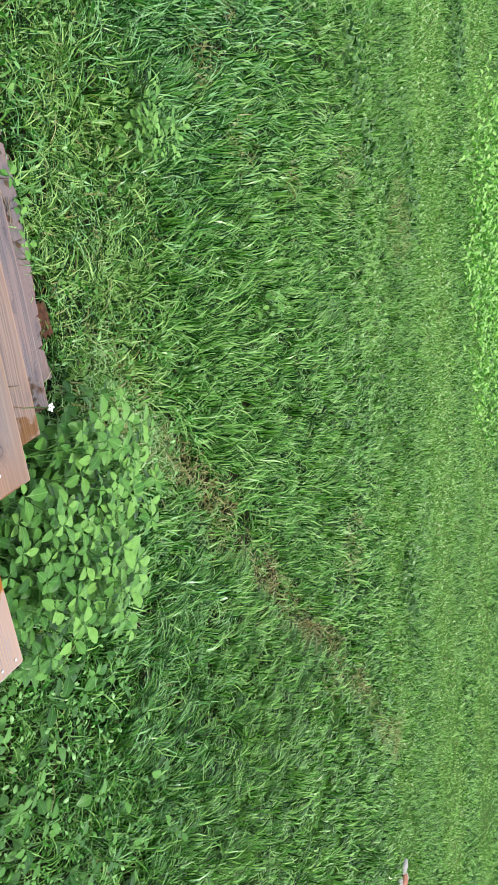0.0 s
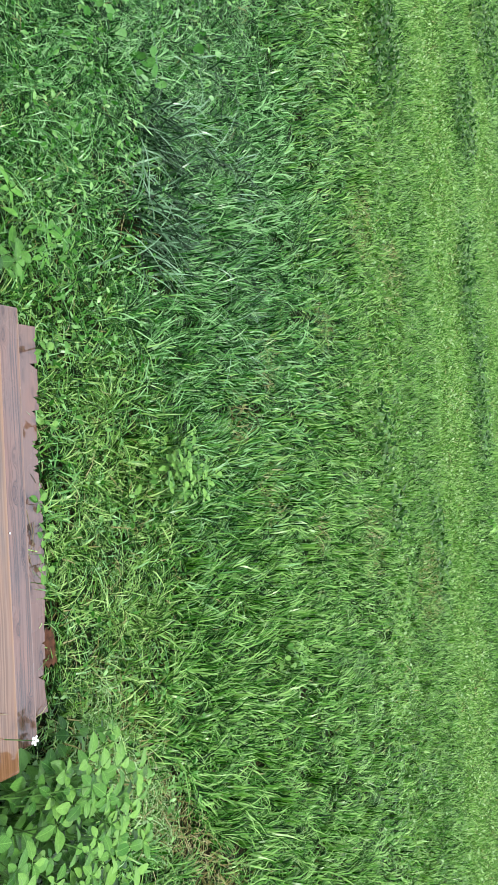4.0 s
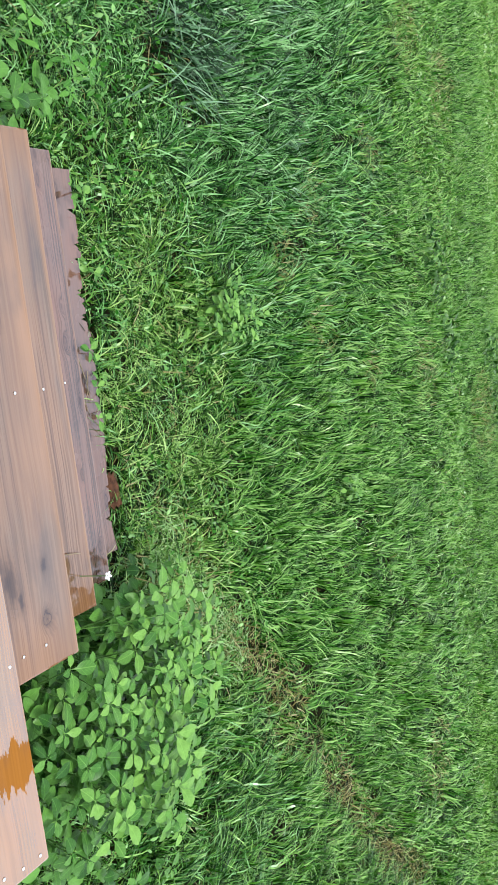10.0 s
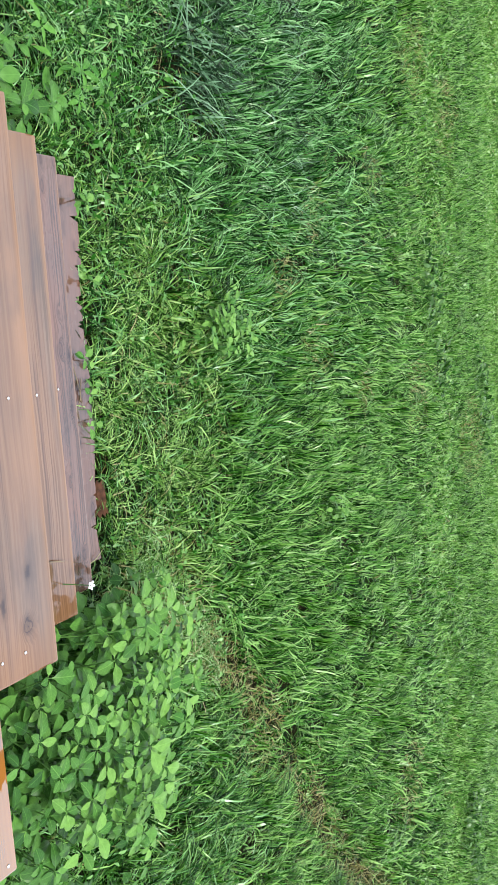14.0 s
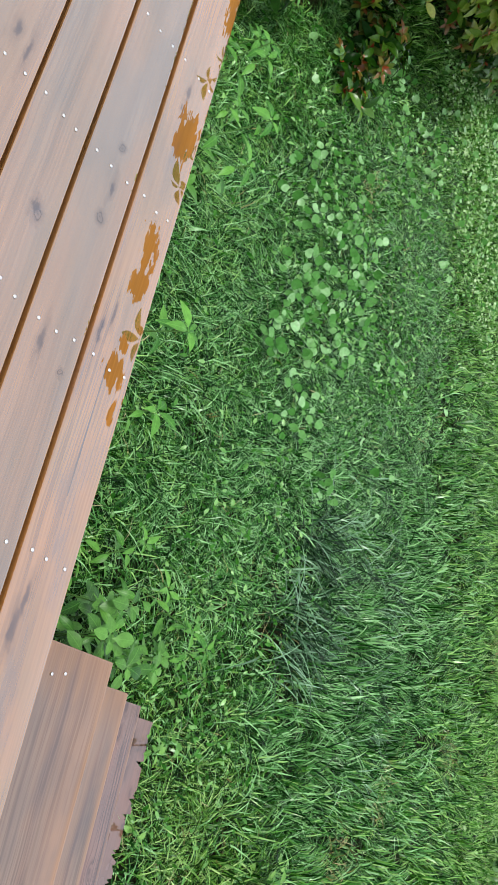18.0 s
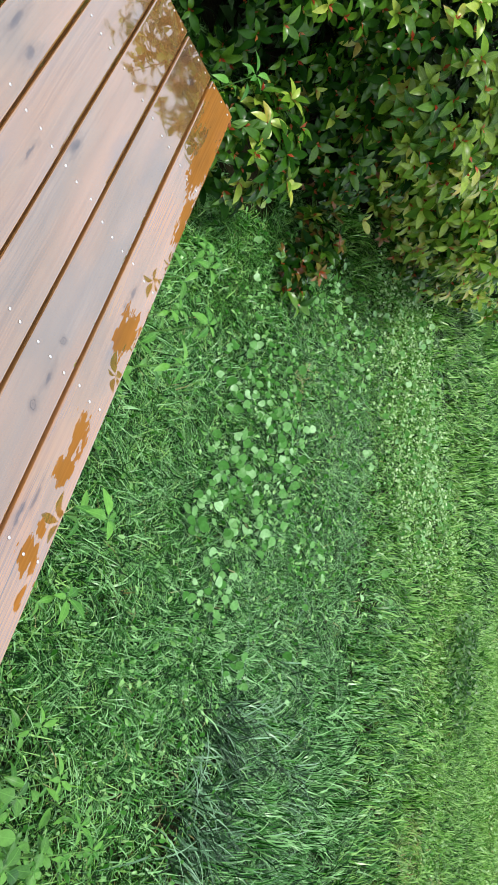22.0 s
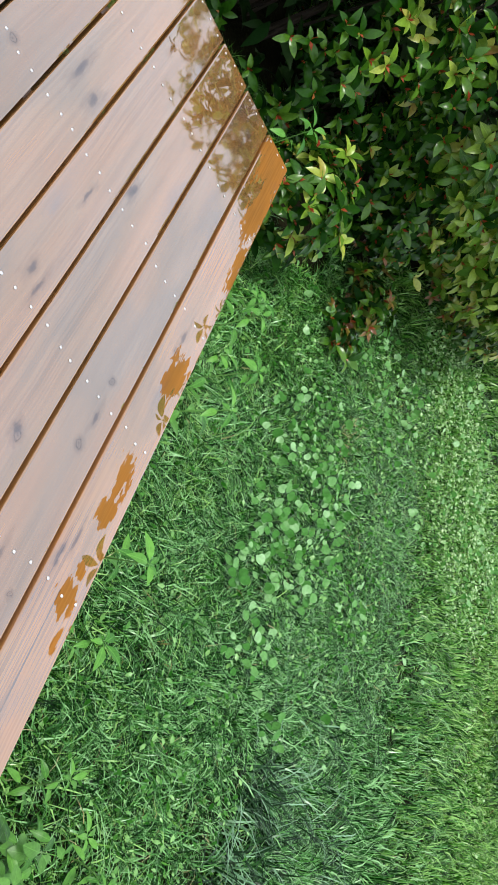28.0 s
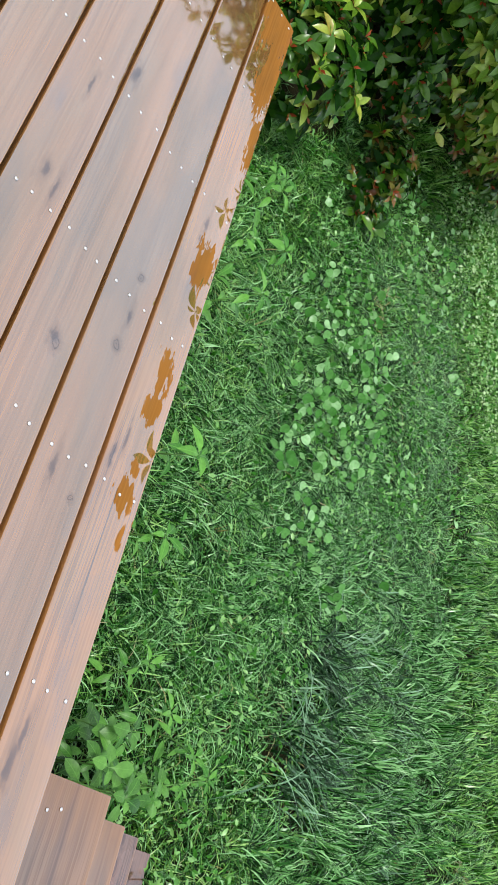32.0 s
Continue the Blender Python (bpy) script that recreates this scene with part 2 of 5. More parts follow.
    l.new(bump.outputs[0], b.inputs["Normal"])
    return m


def reflection_spots(m, spots):
    """Plant reflections painted as matt orange spots without the film of water, with ragged edges; spots: centre and
    half size along and across the board.
    """
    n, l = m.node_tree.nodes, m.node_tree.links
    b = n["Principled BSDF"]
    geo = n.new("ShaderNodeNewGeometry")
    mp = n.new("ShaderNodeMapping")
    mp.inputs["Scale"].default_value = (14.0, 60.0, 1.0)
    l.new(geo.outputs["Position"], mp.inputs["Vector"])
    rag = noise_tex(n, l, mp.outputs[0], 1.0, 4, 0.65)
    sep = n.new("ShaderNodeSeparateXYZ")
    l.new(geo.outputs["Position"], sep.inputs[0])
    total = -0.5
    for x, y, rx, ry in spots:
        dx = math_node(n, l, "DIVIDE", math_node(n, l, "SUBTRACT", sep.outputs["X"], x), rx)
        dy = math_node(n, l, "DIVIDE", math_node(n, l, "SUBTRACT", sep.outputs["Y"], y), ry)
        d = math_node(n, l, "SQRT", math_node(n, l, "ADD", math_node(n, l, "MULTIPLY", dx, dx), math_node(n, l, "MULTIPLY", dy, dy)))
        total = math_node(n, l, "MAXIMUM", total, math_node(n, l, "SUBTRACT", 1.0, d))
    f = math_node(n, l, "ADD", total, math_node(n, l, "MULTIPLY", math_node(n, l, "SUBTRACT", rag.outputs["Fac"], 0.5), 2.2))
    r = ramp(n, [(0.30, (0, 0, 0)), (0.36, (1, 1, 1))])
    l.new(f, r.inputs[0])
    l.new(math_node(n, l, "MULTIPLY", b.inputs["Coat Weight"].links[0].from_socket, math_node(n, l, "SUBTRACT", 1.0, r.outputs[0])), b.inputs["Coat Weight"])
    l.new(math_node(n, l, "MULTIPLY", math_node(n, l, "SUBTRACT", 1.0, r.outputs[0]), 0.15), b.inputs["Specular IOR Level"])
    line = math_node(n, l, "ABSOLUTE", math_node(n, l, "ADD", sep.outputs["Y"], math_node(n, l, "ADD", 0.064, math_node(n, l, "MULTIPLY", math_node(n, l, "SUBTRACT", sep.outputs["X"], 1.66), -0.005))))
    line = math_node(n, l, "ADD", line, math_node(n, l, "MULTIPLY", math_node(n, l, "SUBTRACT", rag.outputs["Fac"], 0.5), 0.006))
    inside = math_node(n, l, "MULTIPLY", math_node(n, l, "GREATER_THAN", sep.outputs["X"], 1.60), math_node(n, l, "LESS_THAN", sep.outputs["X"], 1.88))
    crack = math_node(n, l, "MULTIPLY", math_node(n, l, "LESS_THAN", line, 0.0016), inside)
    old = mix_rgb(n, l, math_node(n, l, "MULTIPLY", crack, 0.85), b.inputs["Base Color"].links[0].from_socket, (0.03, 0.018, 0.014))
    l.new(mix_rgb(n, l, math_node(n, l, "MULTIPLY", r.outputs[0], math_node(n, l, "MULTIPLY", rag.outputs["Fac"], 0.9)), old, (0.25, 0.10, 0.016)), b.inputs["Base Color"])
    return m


def leafy(name, stops, rough=0.45, glow=0.18, patch=1.3, spread=0.5, sheen=0.35):
    """Foliage: colour by island and by large soft patches, part of the light coming through."""
    m, n, l, b = material(name)
    geo, tc = n.new("ShaderNodeNewGeometry"), n.new("ShaderNodeTexCoord")
    big = noise_tex(n, l, tc.outputs["Object"], patch, 3)
    clump = noise_tex(n, l, tc.outputs["Object"], 13.0, 2)
    soft_f = math_node(n, l, "ADD", math_node(n, l, "MULTIPLY", big.outputs["Fac"], 0.45), math_node(n, l, "MULTIPLY", clump.outputs["Fac"], 0.55))
    f = math_node(n, l, "ADD", math_node(n, l, "MULTIPLY", geo.outputs["Random Per Island"], spread), math_node(n, l, "MULTIPLY", soft_f, 1.0 - spread))
    r = ramp(n, stops)
    l.new(f, r.inputs[0])
    small = noise_tex(n, l, tc.outputs["Object"], 90.0, 2)
    sr = ramp(n, [(0.3, (0.8, 0.8, 0.8)), (0.7, (1.1, 1.1, 1.1))])
    l.new(small.outputs["Fac"], sr.inputs[0])
    col = mix_rgb(n, l, 1.0, r.outputs[0], sr.outputs[0], "MULTIPLY")
    l.new(col, b.inputs["Base Color"])
    b.inputs["Roughness"].default_value = rough
    # dark islands stand for blades shaded deep inside, so they lose gloss
    gl = n.new("ShaderNodeMapRange")
    gl.inputs["From Min"].default_value, gl.inputs["From Max"].default_value = 0.35, 0.75
    gl.inputs["To Min"].default_value, gl.inputs["To Max"].default_value = 0.15 * sheen, 1.7 * sheen
    l.new(f, gl.inputs["Value"])
    l.new(gl.outputs[0], b.inputs["Specular IOR Level"])
    tr = n.new("ShaderNodeBsdfTranslucent")
    l.new(mix_rgb(n, l, 1.0, col, (1.25, 1.35, 0.7), "MULTIPLY"), tr.inputs["Color"])
    mx = n.new("ShaderNodeMixShader")
    mx.inputs[0].default_value = glow
    out = n["Material Output"]
    l.new(b.outputs[0], mx.inputs[1])
    l.new(tr.outputs[0], mx.inputs[2])
    l.new(mx.outputs[0], out.inputs["Surface"])
    return m


def leaf_single(name, light, dark, rough=0.4, glow=0.25, veins=True):
    """Leaves that are objects of their own: colour by object, pale midrib."""
    m, n, l, b = material(name)
    tc, info = n.new("ShaderNodeTexCoord"), n.new("ShaderNodeObjectInfo")
    r = ramp(n, [(0.0, dark), (1.0, light)])
    l.new(info.outputs["Random"], r.inputs[0])
    nz = noise_tex(n, l, tc.outputs["Object"], 5.0, 3)
    nr = ramp(n, [(0.3, (0.78, 0.8, 0.78)), (0.7, (1.12, 1.1, 1.1))])
    l.new(nz.outputs["Fac"], nr.inputs[0])
    col = mix_rgb(n, l, 1.0, r.outputs[0], nr.outputs[0], "MULTIPLY")
    if veins:
        sep = n.new("ShaderNodeSeparateXYZ")
        l.new(tc.outputs["Object"], sep.inputs[0])
        rib = math_node(n, l, "LESS_THAN", math_node(n, l, "ABSOLUTE", sep.outputs["Y"]), 0.014)
        ay = math_node(n, l, "ABSOLUTE", sep.outputs["Y"])
        side = math_node(n, l, "SINE", math_node(n, l, "MULTIPLY", math_node(n, l, "SUBTRACT", sep.outputs["X"], ay), 42.0))
        side = math_node(n, l, "MULTIPLY", math_node(n, l, "GREATER_THAN", side, 0.86), 0.16)
        col = mix_rgb(n, l, math_node(n, l, "MAXIMUM", math_node(n, l, "MULTIPLY", rib, 0.4), side), col, tuple(min(1, 1.25 * c + 0.01) for c in light))
    l.new(col, b.inputs["Base Color"])
    b.inputs["Roughness"].default_value, b.inputs["Specular IOR Level"].default_value = rough + 0.05, 0.25
    tr = n.new("ShaderNodeBsdfTranslucent")
    l.new(col, tr.inputs["Color"])
    mx = n.new("ShaderNodeMixShader")
    mx.inputs[0].default_value = glow
    l.new(b.outputs[0], mx.inputs[1])
    l.new(tr.outputs[0], mx.inputs[2])
    l.new(mx.outputs[0], n["Material Output"].inputs["Surface"])
    return m


def plain(name, col, rough=0.6, metal=0.0, vary=0.3, scale=20.0):
    m, n, l, b = material(name)
    tc = n.new("ShaderNodeTexCoord")
    nz = noise_tex(n, l, tc.outputs["Object"], scale, 4)
    r = ramp(n, [(0.3, tuple(c * (1 - vary) for c in col)), (0.7, tuple(min(1, c * (1 + vary)) for c in col))])
    l.new(nz.outputs["Fac"], r.inputs[0])
    l.new(r.outputs[0], b.inputs["Base Color"])
    b.inputs["Roughness"].default_value, b.inputs["Metallic"].default_value = rough, metal
    return m


DECK_KNOTS = ((1.158, -0.192, 0.009, 0.007), (1.433, -0.320, 0.012, 0.009), (1.337, -0.190, 0.012, 0.009), (1.677, -0.164, 0.007, 0.005), (0.124, -0.191, 0.012, 0.009), (2.45, -0.21, 0.012, 0.008), (3.1, -0.2, 0.012, 0.009), (0.80, -0.80, 0.012, 0.008))
DECK_STAINS = ((0.655, -0.664, 0.060, 0.012), (0.676, -0.601, 0.035, 0.014), (0.876, -0.483, 0.045, 0.006), (0.734, -0.399, 0.030, 0.013), (1.137, -0.490, 0.028, 0.012), (1.160, -0.456, 0.042, 0.007), (1.42, -0.330, 0.022, 0.014), (1.26, -0.185, 0.03, 0.008), (1.645, -0.225, 0.042, 0.011), (2.9, -0.35, 0.05, 0.012), (0.3, -0.72, 0.05, 0.014))
EDGE_KNOTS = ((0.93, -0.075, 0.008, 0.006),)
EDGE_STAINS = ((2.085, -0.084, 0.055, 0.007), (2.132, -0.092, 0.050, 0.013), (1.545, -0.106, 0.040, 0.008), (1.495, -0.084, 0.035, 0.005), (0.88, -0.07, 0.04, 0.008))
TREAD_KNOTS = ((3.223, 0.235, 0.018, 0.013),)
TREAD_STAINS = ((3.104, 0.248, 0.022, 0.010), (3.105, 0.150, 0.060, 0.024), (3.16, 0.17, 0.03, 0.01), (2.563, 0.234, 0.03, 0.010), (2.95, 0.14, 0.05, 0.008))
M_DECK = wood("stained_wood", (0.175, 0.084, 0.026), (0.146, 0.070, 0.021), 0.03, contrast=0.38, coat=2.95, knots=DECK_KNOTS, stains=DECK_STAINS)
# the edge board's orange patches are painted-in reflections of shrub and weeds
M_EDGE = reflection_spots(wood("stained_edge_wood", (0.218, 0.098, 0.026), (0.170, 0.076, 0.021), 0.03, contrast=0.45, coat=2.95, knots=EDGE_KNOTS, stains=EDGE_STAINS), ((0.06, -0.06, 0.20, 0.10), (0.30, -0.03, 0.20, 0.06), (0.52, -0.012, 0.14, 0.028), (0.985, -0.040, 0.11, 0.045), (1.312, -0.046, 0.085, 0.038), (1.395, -0.044, 0.06, 0.032), (1.538, -0.039, 0.03, 0.018), (1.604, -0.043, 0.055, 0.034), (1.693, -0.019, 0.04, 0.012), (3.385, -0.03, 0.06, 0.08)))
M_TREAD = wood("stained_tread_wood", (0.228, 0.134, 0.084), (0.132, 0.074, 0.054), 0.14, 0.25, 1.95, 0.58, TREAD_KNOTS, 0.6, 0.7, TREAD_STAINS)
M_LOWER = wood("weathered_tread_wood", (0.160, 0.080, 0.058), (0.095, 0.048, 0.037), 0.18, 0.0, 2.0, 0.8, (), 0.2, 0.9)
M_FRAME = wood("shaded_frame_wood", (0.32, 0.14, 0.055), (0.18, 0.075, 0.03), 0.4)
M_NAIL = plain("galvanised_nail", (0.62, 0.62, 0.61), 0.35, 0.6, 0.1)
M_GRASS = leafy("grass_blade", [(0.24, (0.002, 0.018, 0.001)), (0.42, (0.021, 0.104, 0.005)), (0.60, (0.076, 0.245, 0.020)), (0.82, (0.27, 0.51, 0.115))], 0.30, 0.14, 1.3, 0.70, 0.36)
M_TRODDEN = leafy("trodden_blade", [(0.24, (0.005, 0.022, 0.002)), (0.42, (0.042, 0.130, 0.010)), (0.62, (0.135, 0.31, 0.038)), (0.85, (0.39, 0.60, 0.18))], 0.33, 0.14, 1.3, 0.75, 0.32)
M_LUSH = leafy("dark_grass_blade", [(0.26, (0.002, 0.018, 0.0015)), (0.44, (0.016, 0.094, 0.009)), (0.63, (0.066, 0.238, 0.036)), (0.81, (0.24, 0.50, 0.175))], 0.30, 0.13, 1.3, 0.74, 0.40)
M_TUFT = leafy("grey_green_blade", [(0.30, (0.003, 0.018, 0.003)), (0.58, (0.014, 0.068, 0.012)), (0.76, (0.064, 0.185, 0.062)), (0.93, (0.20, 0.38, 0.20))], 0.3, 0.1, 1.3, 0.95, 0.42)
M_MOWN = leafy("mown_blade", [(0.22, (0.016, 0.080, 0.007)), (0.45, (0.106, 0.262, 0.036)), (0.65, (0.205, 0.400, 0.080)), (0.85, (0.38, 0.57, 0.21))], 0.4, 0.2, 0.9, 0.55, 0.28)
M_STRAW = leafy("dead_blade", [(0.25, (0.10, 0.09, 0.025)), (0.55, (0.24, 0.22, 0.08)), (0.8, (0.44, 0.42, 0.21))], 0.7, 0.15)
M_CLOVER = leafy("small_leaf", [(0.2, (0.016, 0.095, 0.007)), (0.5, (0.074, 0.235, 0.036)), (0.85, (0.23, 0.46, 0.13))], 0.32, 0.16, 1.3, 0.7, 0.35)
M_COVER = leafy("ground_cover_leaf", [(0.2, (0.03, 0.13, 0.01)), (0.5, (0.12, 0.34, 0.035)), (0.8, (0.28, 0.54, 0.10))], 0.35, 0.18, 1.3, 0.75)
M_DARKWEED = leafy("dark_weed_leaf", [(0.2, (0.010, 0.045, 0.006)), (0.55, (0.030, 0.100, 0.012)), (0.85, (0.09, 0.22, 0.04))], 0.35, 0.14, 1.3, 0.75)
M_PALECLOVER = leafy("pale_clover_leaf", [(0.2, (0.060, 0.170, 0.025)), (0.5, (0.160, 0.330, 0.085)), (0.85, (0.36, 0.54, 0.24))], 0.33, 0.16, 1.3, 0.75, 0.35)
M_ROUND = leafy("round_leaf", [(0.25, (0.052, 0.175, 0.032)), (0.6, (0.125, 0.31, 0.080)), (0.85, (0.25, 0.46, 0.19))], 0.38, 0.15, 1.3, 0.7, 0.24)
M_BUSH = leafy("shrub_leaf", [(0.2, (0.004, 0.022, 0.0015)), (0.55, (0.018, 0.070, 0.004)), (0.85, (0.070, 0.165, 0.012))], 0.26, 0.08, 0.9, 0.75, 0.20)
# nearly black: the shade inside the shrub is put into this leaf colour
M_INNER = leafy("inner_shade_leaf", [(0.25, (0.004, 0.018, 0.003)), (0.8, (0.016, 0.052, 0.006))], 0.5, 0.02, 1.3, 0.6, 0.15)
M_YOUNG = leafy("young_shrub_leaf", [(0.2, (0.032, 0.095, 0.006)), (0.45, (0.135, 0.250, 0.020)), (0.7, (0.280, 0.385, 0.045)), (0.84, (0.34, 0.34, 0.050)), (0.92, (0.20, 0.060, 0.016))], 0.28, 0.18, 2.0, 0.75, 0.28)
M_BRONZE = leafy("bronze_leaf", [(0.2, (0.06, 0.10, 0.012)), (0.45, (0.15, 0.13, 0.02)), (0.7, (0.150, 0.055, 0.011)), (0.9, (0.22, 0.14, 0.03))], 0.3, 0.18, 2.0, 0.8, 0.25)
M_BUD = leafy("leaf_bud", [(0.2, (0.18, 0.028, 0.010)), (0.6, (0.30, 0.065, 0.018)), (0.9, (0.26, 0.13, 0.025))], 0.4, 0.1, 2.0, 0.8, 0.2)
M_BROAD = leaf_single("broad_leaf", (0.115, 0.285, 0.050), (0.017, 0.080, 0.010), 0.32, 0.16)
M_PALELEAF = leaf_single("pale_leaf", (0.190, 0.385, 0.076), (0.042, 0.155, 0.019), 0.35, 0.18)
M_LANCE = leaf_single("lance_leaf", (0.13, 0.34, 0.05), (0.04, 0.16, 0.02), 0.32)
M_SHRUBLEAF = leaf_single("glossy_leaf", (0.070, 0.165, 0.014), (0.016, 0.066, 0.005), 0.24, 0.08)
M_OLIVELEAF = leaf_single("olive_leaf", (0.150, 0.230, 0.025), (0.035, 0.105, 0.008), 0.26, 0.14)
M_STEM = plain("green_stem", (0.09, 0.22, 0.04), 0.6)
M_TWIG = plain("brown_twig", (0.035, 0.024, 0.016), 0.9)
M_DRY = plain("dry_stalk", (0.22, 0.17, 0.10), 0.8)
M_PETAL = plain("white_petal", (0.8, 0.8, 0.78), 0.5, 0, 0.05)
M_BARK = plain("reddish_bark", (0.15, 0.06, 0.028), 0.8, 0, 0.6, 45.0)
M_BRICK = plain("red_brick", (0.30, 0.12, 0.075), 0.85, 0, 0.35, 60.0)
M_PALE = plain("pale_stone", (0.30, 0.28, 0.26), 0.8, 0, 0.3, 50.0)


def soil():
    m, n, l, b = material("lawn_soil")
    tc = n.new("ShaderNodeTexCoord")
    a = noise_tex(n, l, tc.outputs["Object"], 1.2, 4)
    f = noise_tex(n, l, tc.outputs["Object"], 70.0, 4, 0.7)
    # dark earth, taken down to near black to include the shade between blades
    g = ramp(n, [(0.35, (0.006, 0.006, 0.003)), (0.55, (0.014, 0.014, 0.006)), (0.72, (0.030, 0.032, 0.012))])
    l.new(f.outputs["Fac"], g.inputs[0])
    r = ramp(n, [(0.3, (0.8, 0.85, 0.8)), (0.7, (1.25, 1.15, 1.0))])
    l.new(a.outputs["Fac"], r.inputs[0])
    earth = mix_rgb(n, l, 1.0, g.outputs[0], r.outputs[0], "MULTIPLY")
    # green moss and thatch cover the earth of the short lawn
    sep = n.new("ShaderNodeSeparateXYZ")
    l.new(tc.outputs["Object"], sep.inputs[0])
    moss = ramp(n, [(0.28, (0.012, 0.045, 0.005)), (0.55, (0.045, 0.110, 0.016)), (0.75, (0.11, 0.18, 0.045))])
    l.new(f.outputs["Fac"], moss.inputs[0])
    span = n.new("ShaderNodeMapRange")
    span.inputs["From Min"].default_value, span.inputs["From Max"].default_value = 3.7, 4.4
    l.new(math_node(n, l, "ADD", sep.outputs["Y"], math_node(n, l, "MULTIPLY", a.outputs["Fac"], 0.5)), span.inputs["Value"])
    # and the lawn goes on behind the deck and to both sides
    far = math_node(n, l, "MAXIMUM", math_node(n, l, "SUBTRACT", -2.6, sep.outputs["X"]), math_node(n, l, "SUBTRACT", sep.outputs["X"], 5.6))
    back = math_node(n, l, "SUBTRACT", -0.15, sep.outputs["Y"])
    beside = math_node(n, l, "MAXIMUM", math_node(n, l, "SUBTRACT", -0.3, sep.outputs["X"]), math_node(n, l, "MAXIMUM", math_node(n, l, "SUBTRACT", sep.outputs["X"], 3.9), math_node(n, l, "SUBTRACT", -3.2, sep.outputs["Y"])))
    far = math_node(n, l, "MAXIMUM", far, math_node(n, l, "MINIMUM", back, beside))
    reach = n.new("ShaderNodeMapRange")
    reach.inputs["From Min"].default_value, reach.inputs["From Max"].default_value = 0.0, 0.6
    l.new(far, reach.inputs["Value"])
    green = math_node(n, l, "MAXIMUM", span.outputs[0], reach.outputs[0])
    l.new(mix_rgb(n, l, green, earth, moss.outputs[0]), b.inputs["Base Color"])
    b.inputs["Roughness"].default_value, b.inputs["Specular IOR Level"].default_value = 0.95, 0.05
    bump = n.new("ShaderNodeBump")
    bump.inputs["Strength"].default_value, bump.inputs["Distance"].default_value = 0.8, 0.02
    l.new(f.outputs["Fac"], bump.inputs["Height"])
    l.new(bump.outputs[0], b.inputs["Normal"])
    return m


M_SOIL = soil()


# ---- mesh helpers ----
def mesh_from(name, verts, tris, mat, smooth=True):
    """A mesh from arrays of vertices (n, 3) and triangles (m, 3)."""
    me = bpy.data.meshes.new(name)
    me.vertices.add(len(verts))
    me.vertices.foreach_set("co", np.asarray(verts, np.float32).ravel())
    me.loops.add(len(tris) * 3)
    me.loops.foreach_set("vertex_index", np.asarray(tris, np.int32).ravel())
    me.polygons.add(len(tris))
    me.polygons.foreach_set("loop_start", np.arange(0, len(tris) * 3, 3, dtype=np.int32))
    me.polygons.foreach_set("loop_total", np.full(len(tris), 3, np.int32))
    me.polygons.foreach_set("use_smooth", np.full(len(tris), smooth))
    me.update(calc_edges=True)
    me.materials.append(mat)
    return me


def from_bm(name, bm, mat, smooth=False):
    me = bpy.data.meshes.new(name)
    bm.normal_update()
    bm.to_mesh(me)
    bm.free()
    for p in me.polygons:
        p.use_smooth = smooth
    me.materials.append(mat)
    return me


def part(name, me, parent, m=None, label=""):
    ob = new(name, me)
    ob.parent = parent
    if m is not None:
        ob.matrix_local = m
    return tagged(ob, label) if label else ob


def base(name, m, label, category, group="", kind=""):
    """An Empty at a thing's base."""
    ob = new(name)
    ob.empty_display_size = 0.05
    ob.matrix_world = m
    return tagged(ob, label, category, group, kind)


def box(sx, sy, sz, bevel=0.0, wobble=0.0, cuts=0):
    """A box from 0 to sx, centred in y, its top at z = 0, with eased edges."""
    bm = bmesh.new()
    bmesh.ops.create_cube(bm, size=1.0)
    bmesh.ops.scale(bm, vec=(sx, sy, sz), verts=bm.verts)
    bmesh.ops.translate(bm, vec=(sx / 2, 0, -sz / 2), verts=bm.verts)
    if cuts:
        long_edges = [e for e in bm.edges if abs(e.verts[0].co.x - e.verts[1].co.x) > sx * 0.5]
        bmesh.ops.subdivide_edges(bm, edges=long_edges, cuts=cuts)
        for v in bm.verts:
            v.co += Vector((0, noise.noise(v.co * 2.1) * wobble, noise.noise(v.co * 1.7 + Vector((9, 3, 1))) * wobble))
    if bevel:
        sharp = [e for e in bm.edges if len(e.link_faces) == 2 and e.calc_face_angle(0) > 0.8]
        bmesh.ops.bevel(bm, geom=sharp, offset=bevel, segments=2, affect="EDGES", profile=0.6)
    return bm


def tube(points, radii, sides=6):
    """A tapered tube along points, as verts and tris."""
    vs, ts = [], []
    for k, (p, r) in enumerate(zip(points, radii)):
        d = (points[min(k + 1, len(points) - 1)] - points[max(k - 1, 0)]).normalized()
        a = d.orthogonal().normalized()
        c = d.cross(a)
        for j in range(sides):
            t = 2 * math.pi * j / sides
            vs.append(p + (a * math.cos(t) + c * math.sin(t)) * r)
        if k:
            for j in range(sides):
                a0, a1 = (k - 1) * sides + j, (k - 1) * sides + (j + 1) % sides
                ts += [(a0, a1, a1 + sides), (a0, a1 + sides, a0 + sides)]
    return [tuple(v) for v in vs], ts


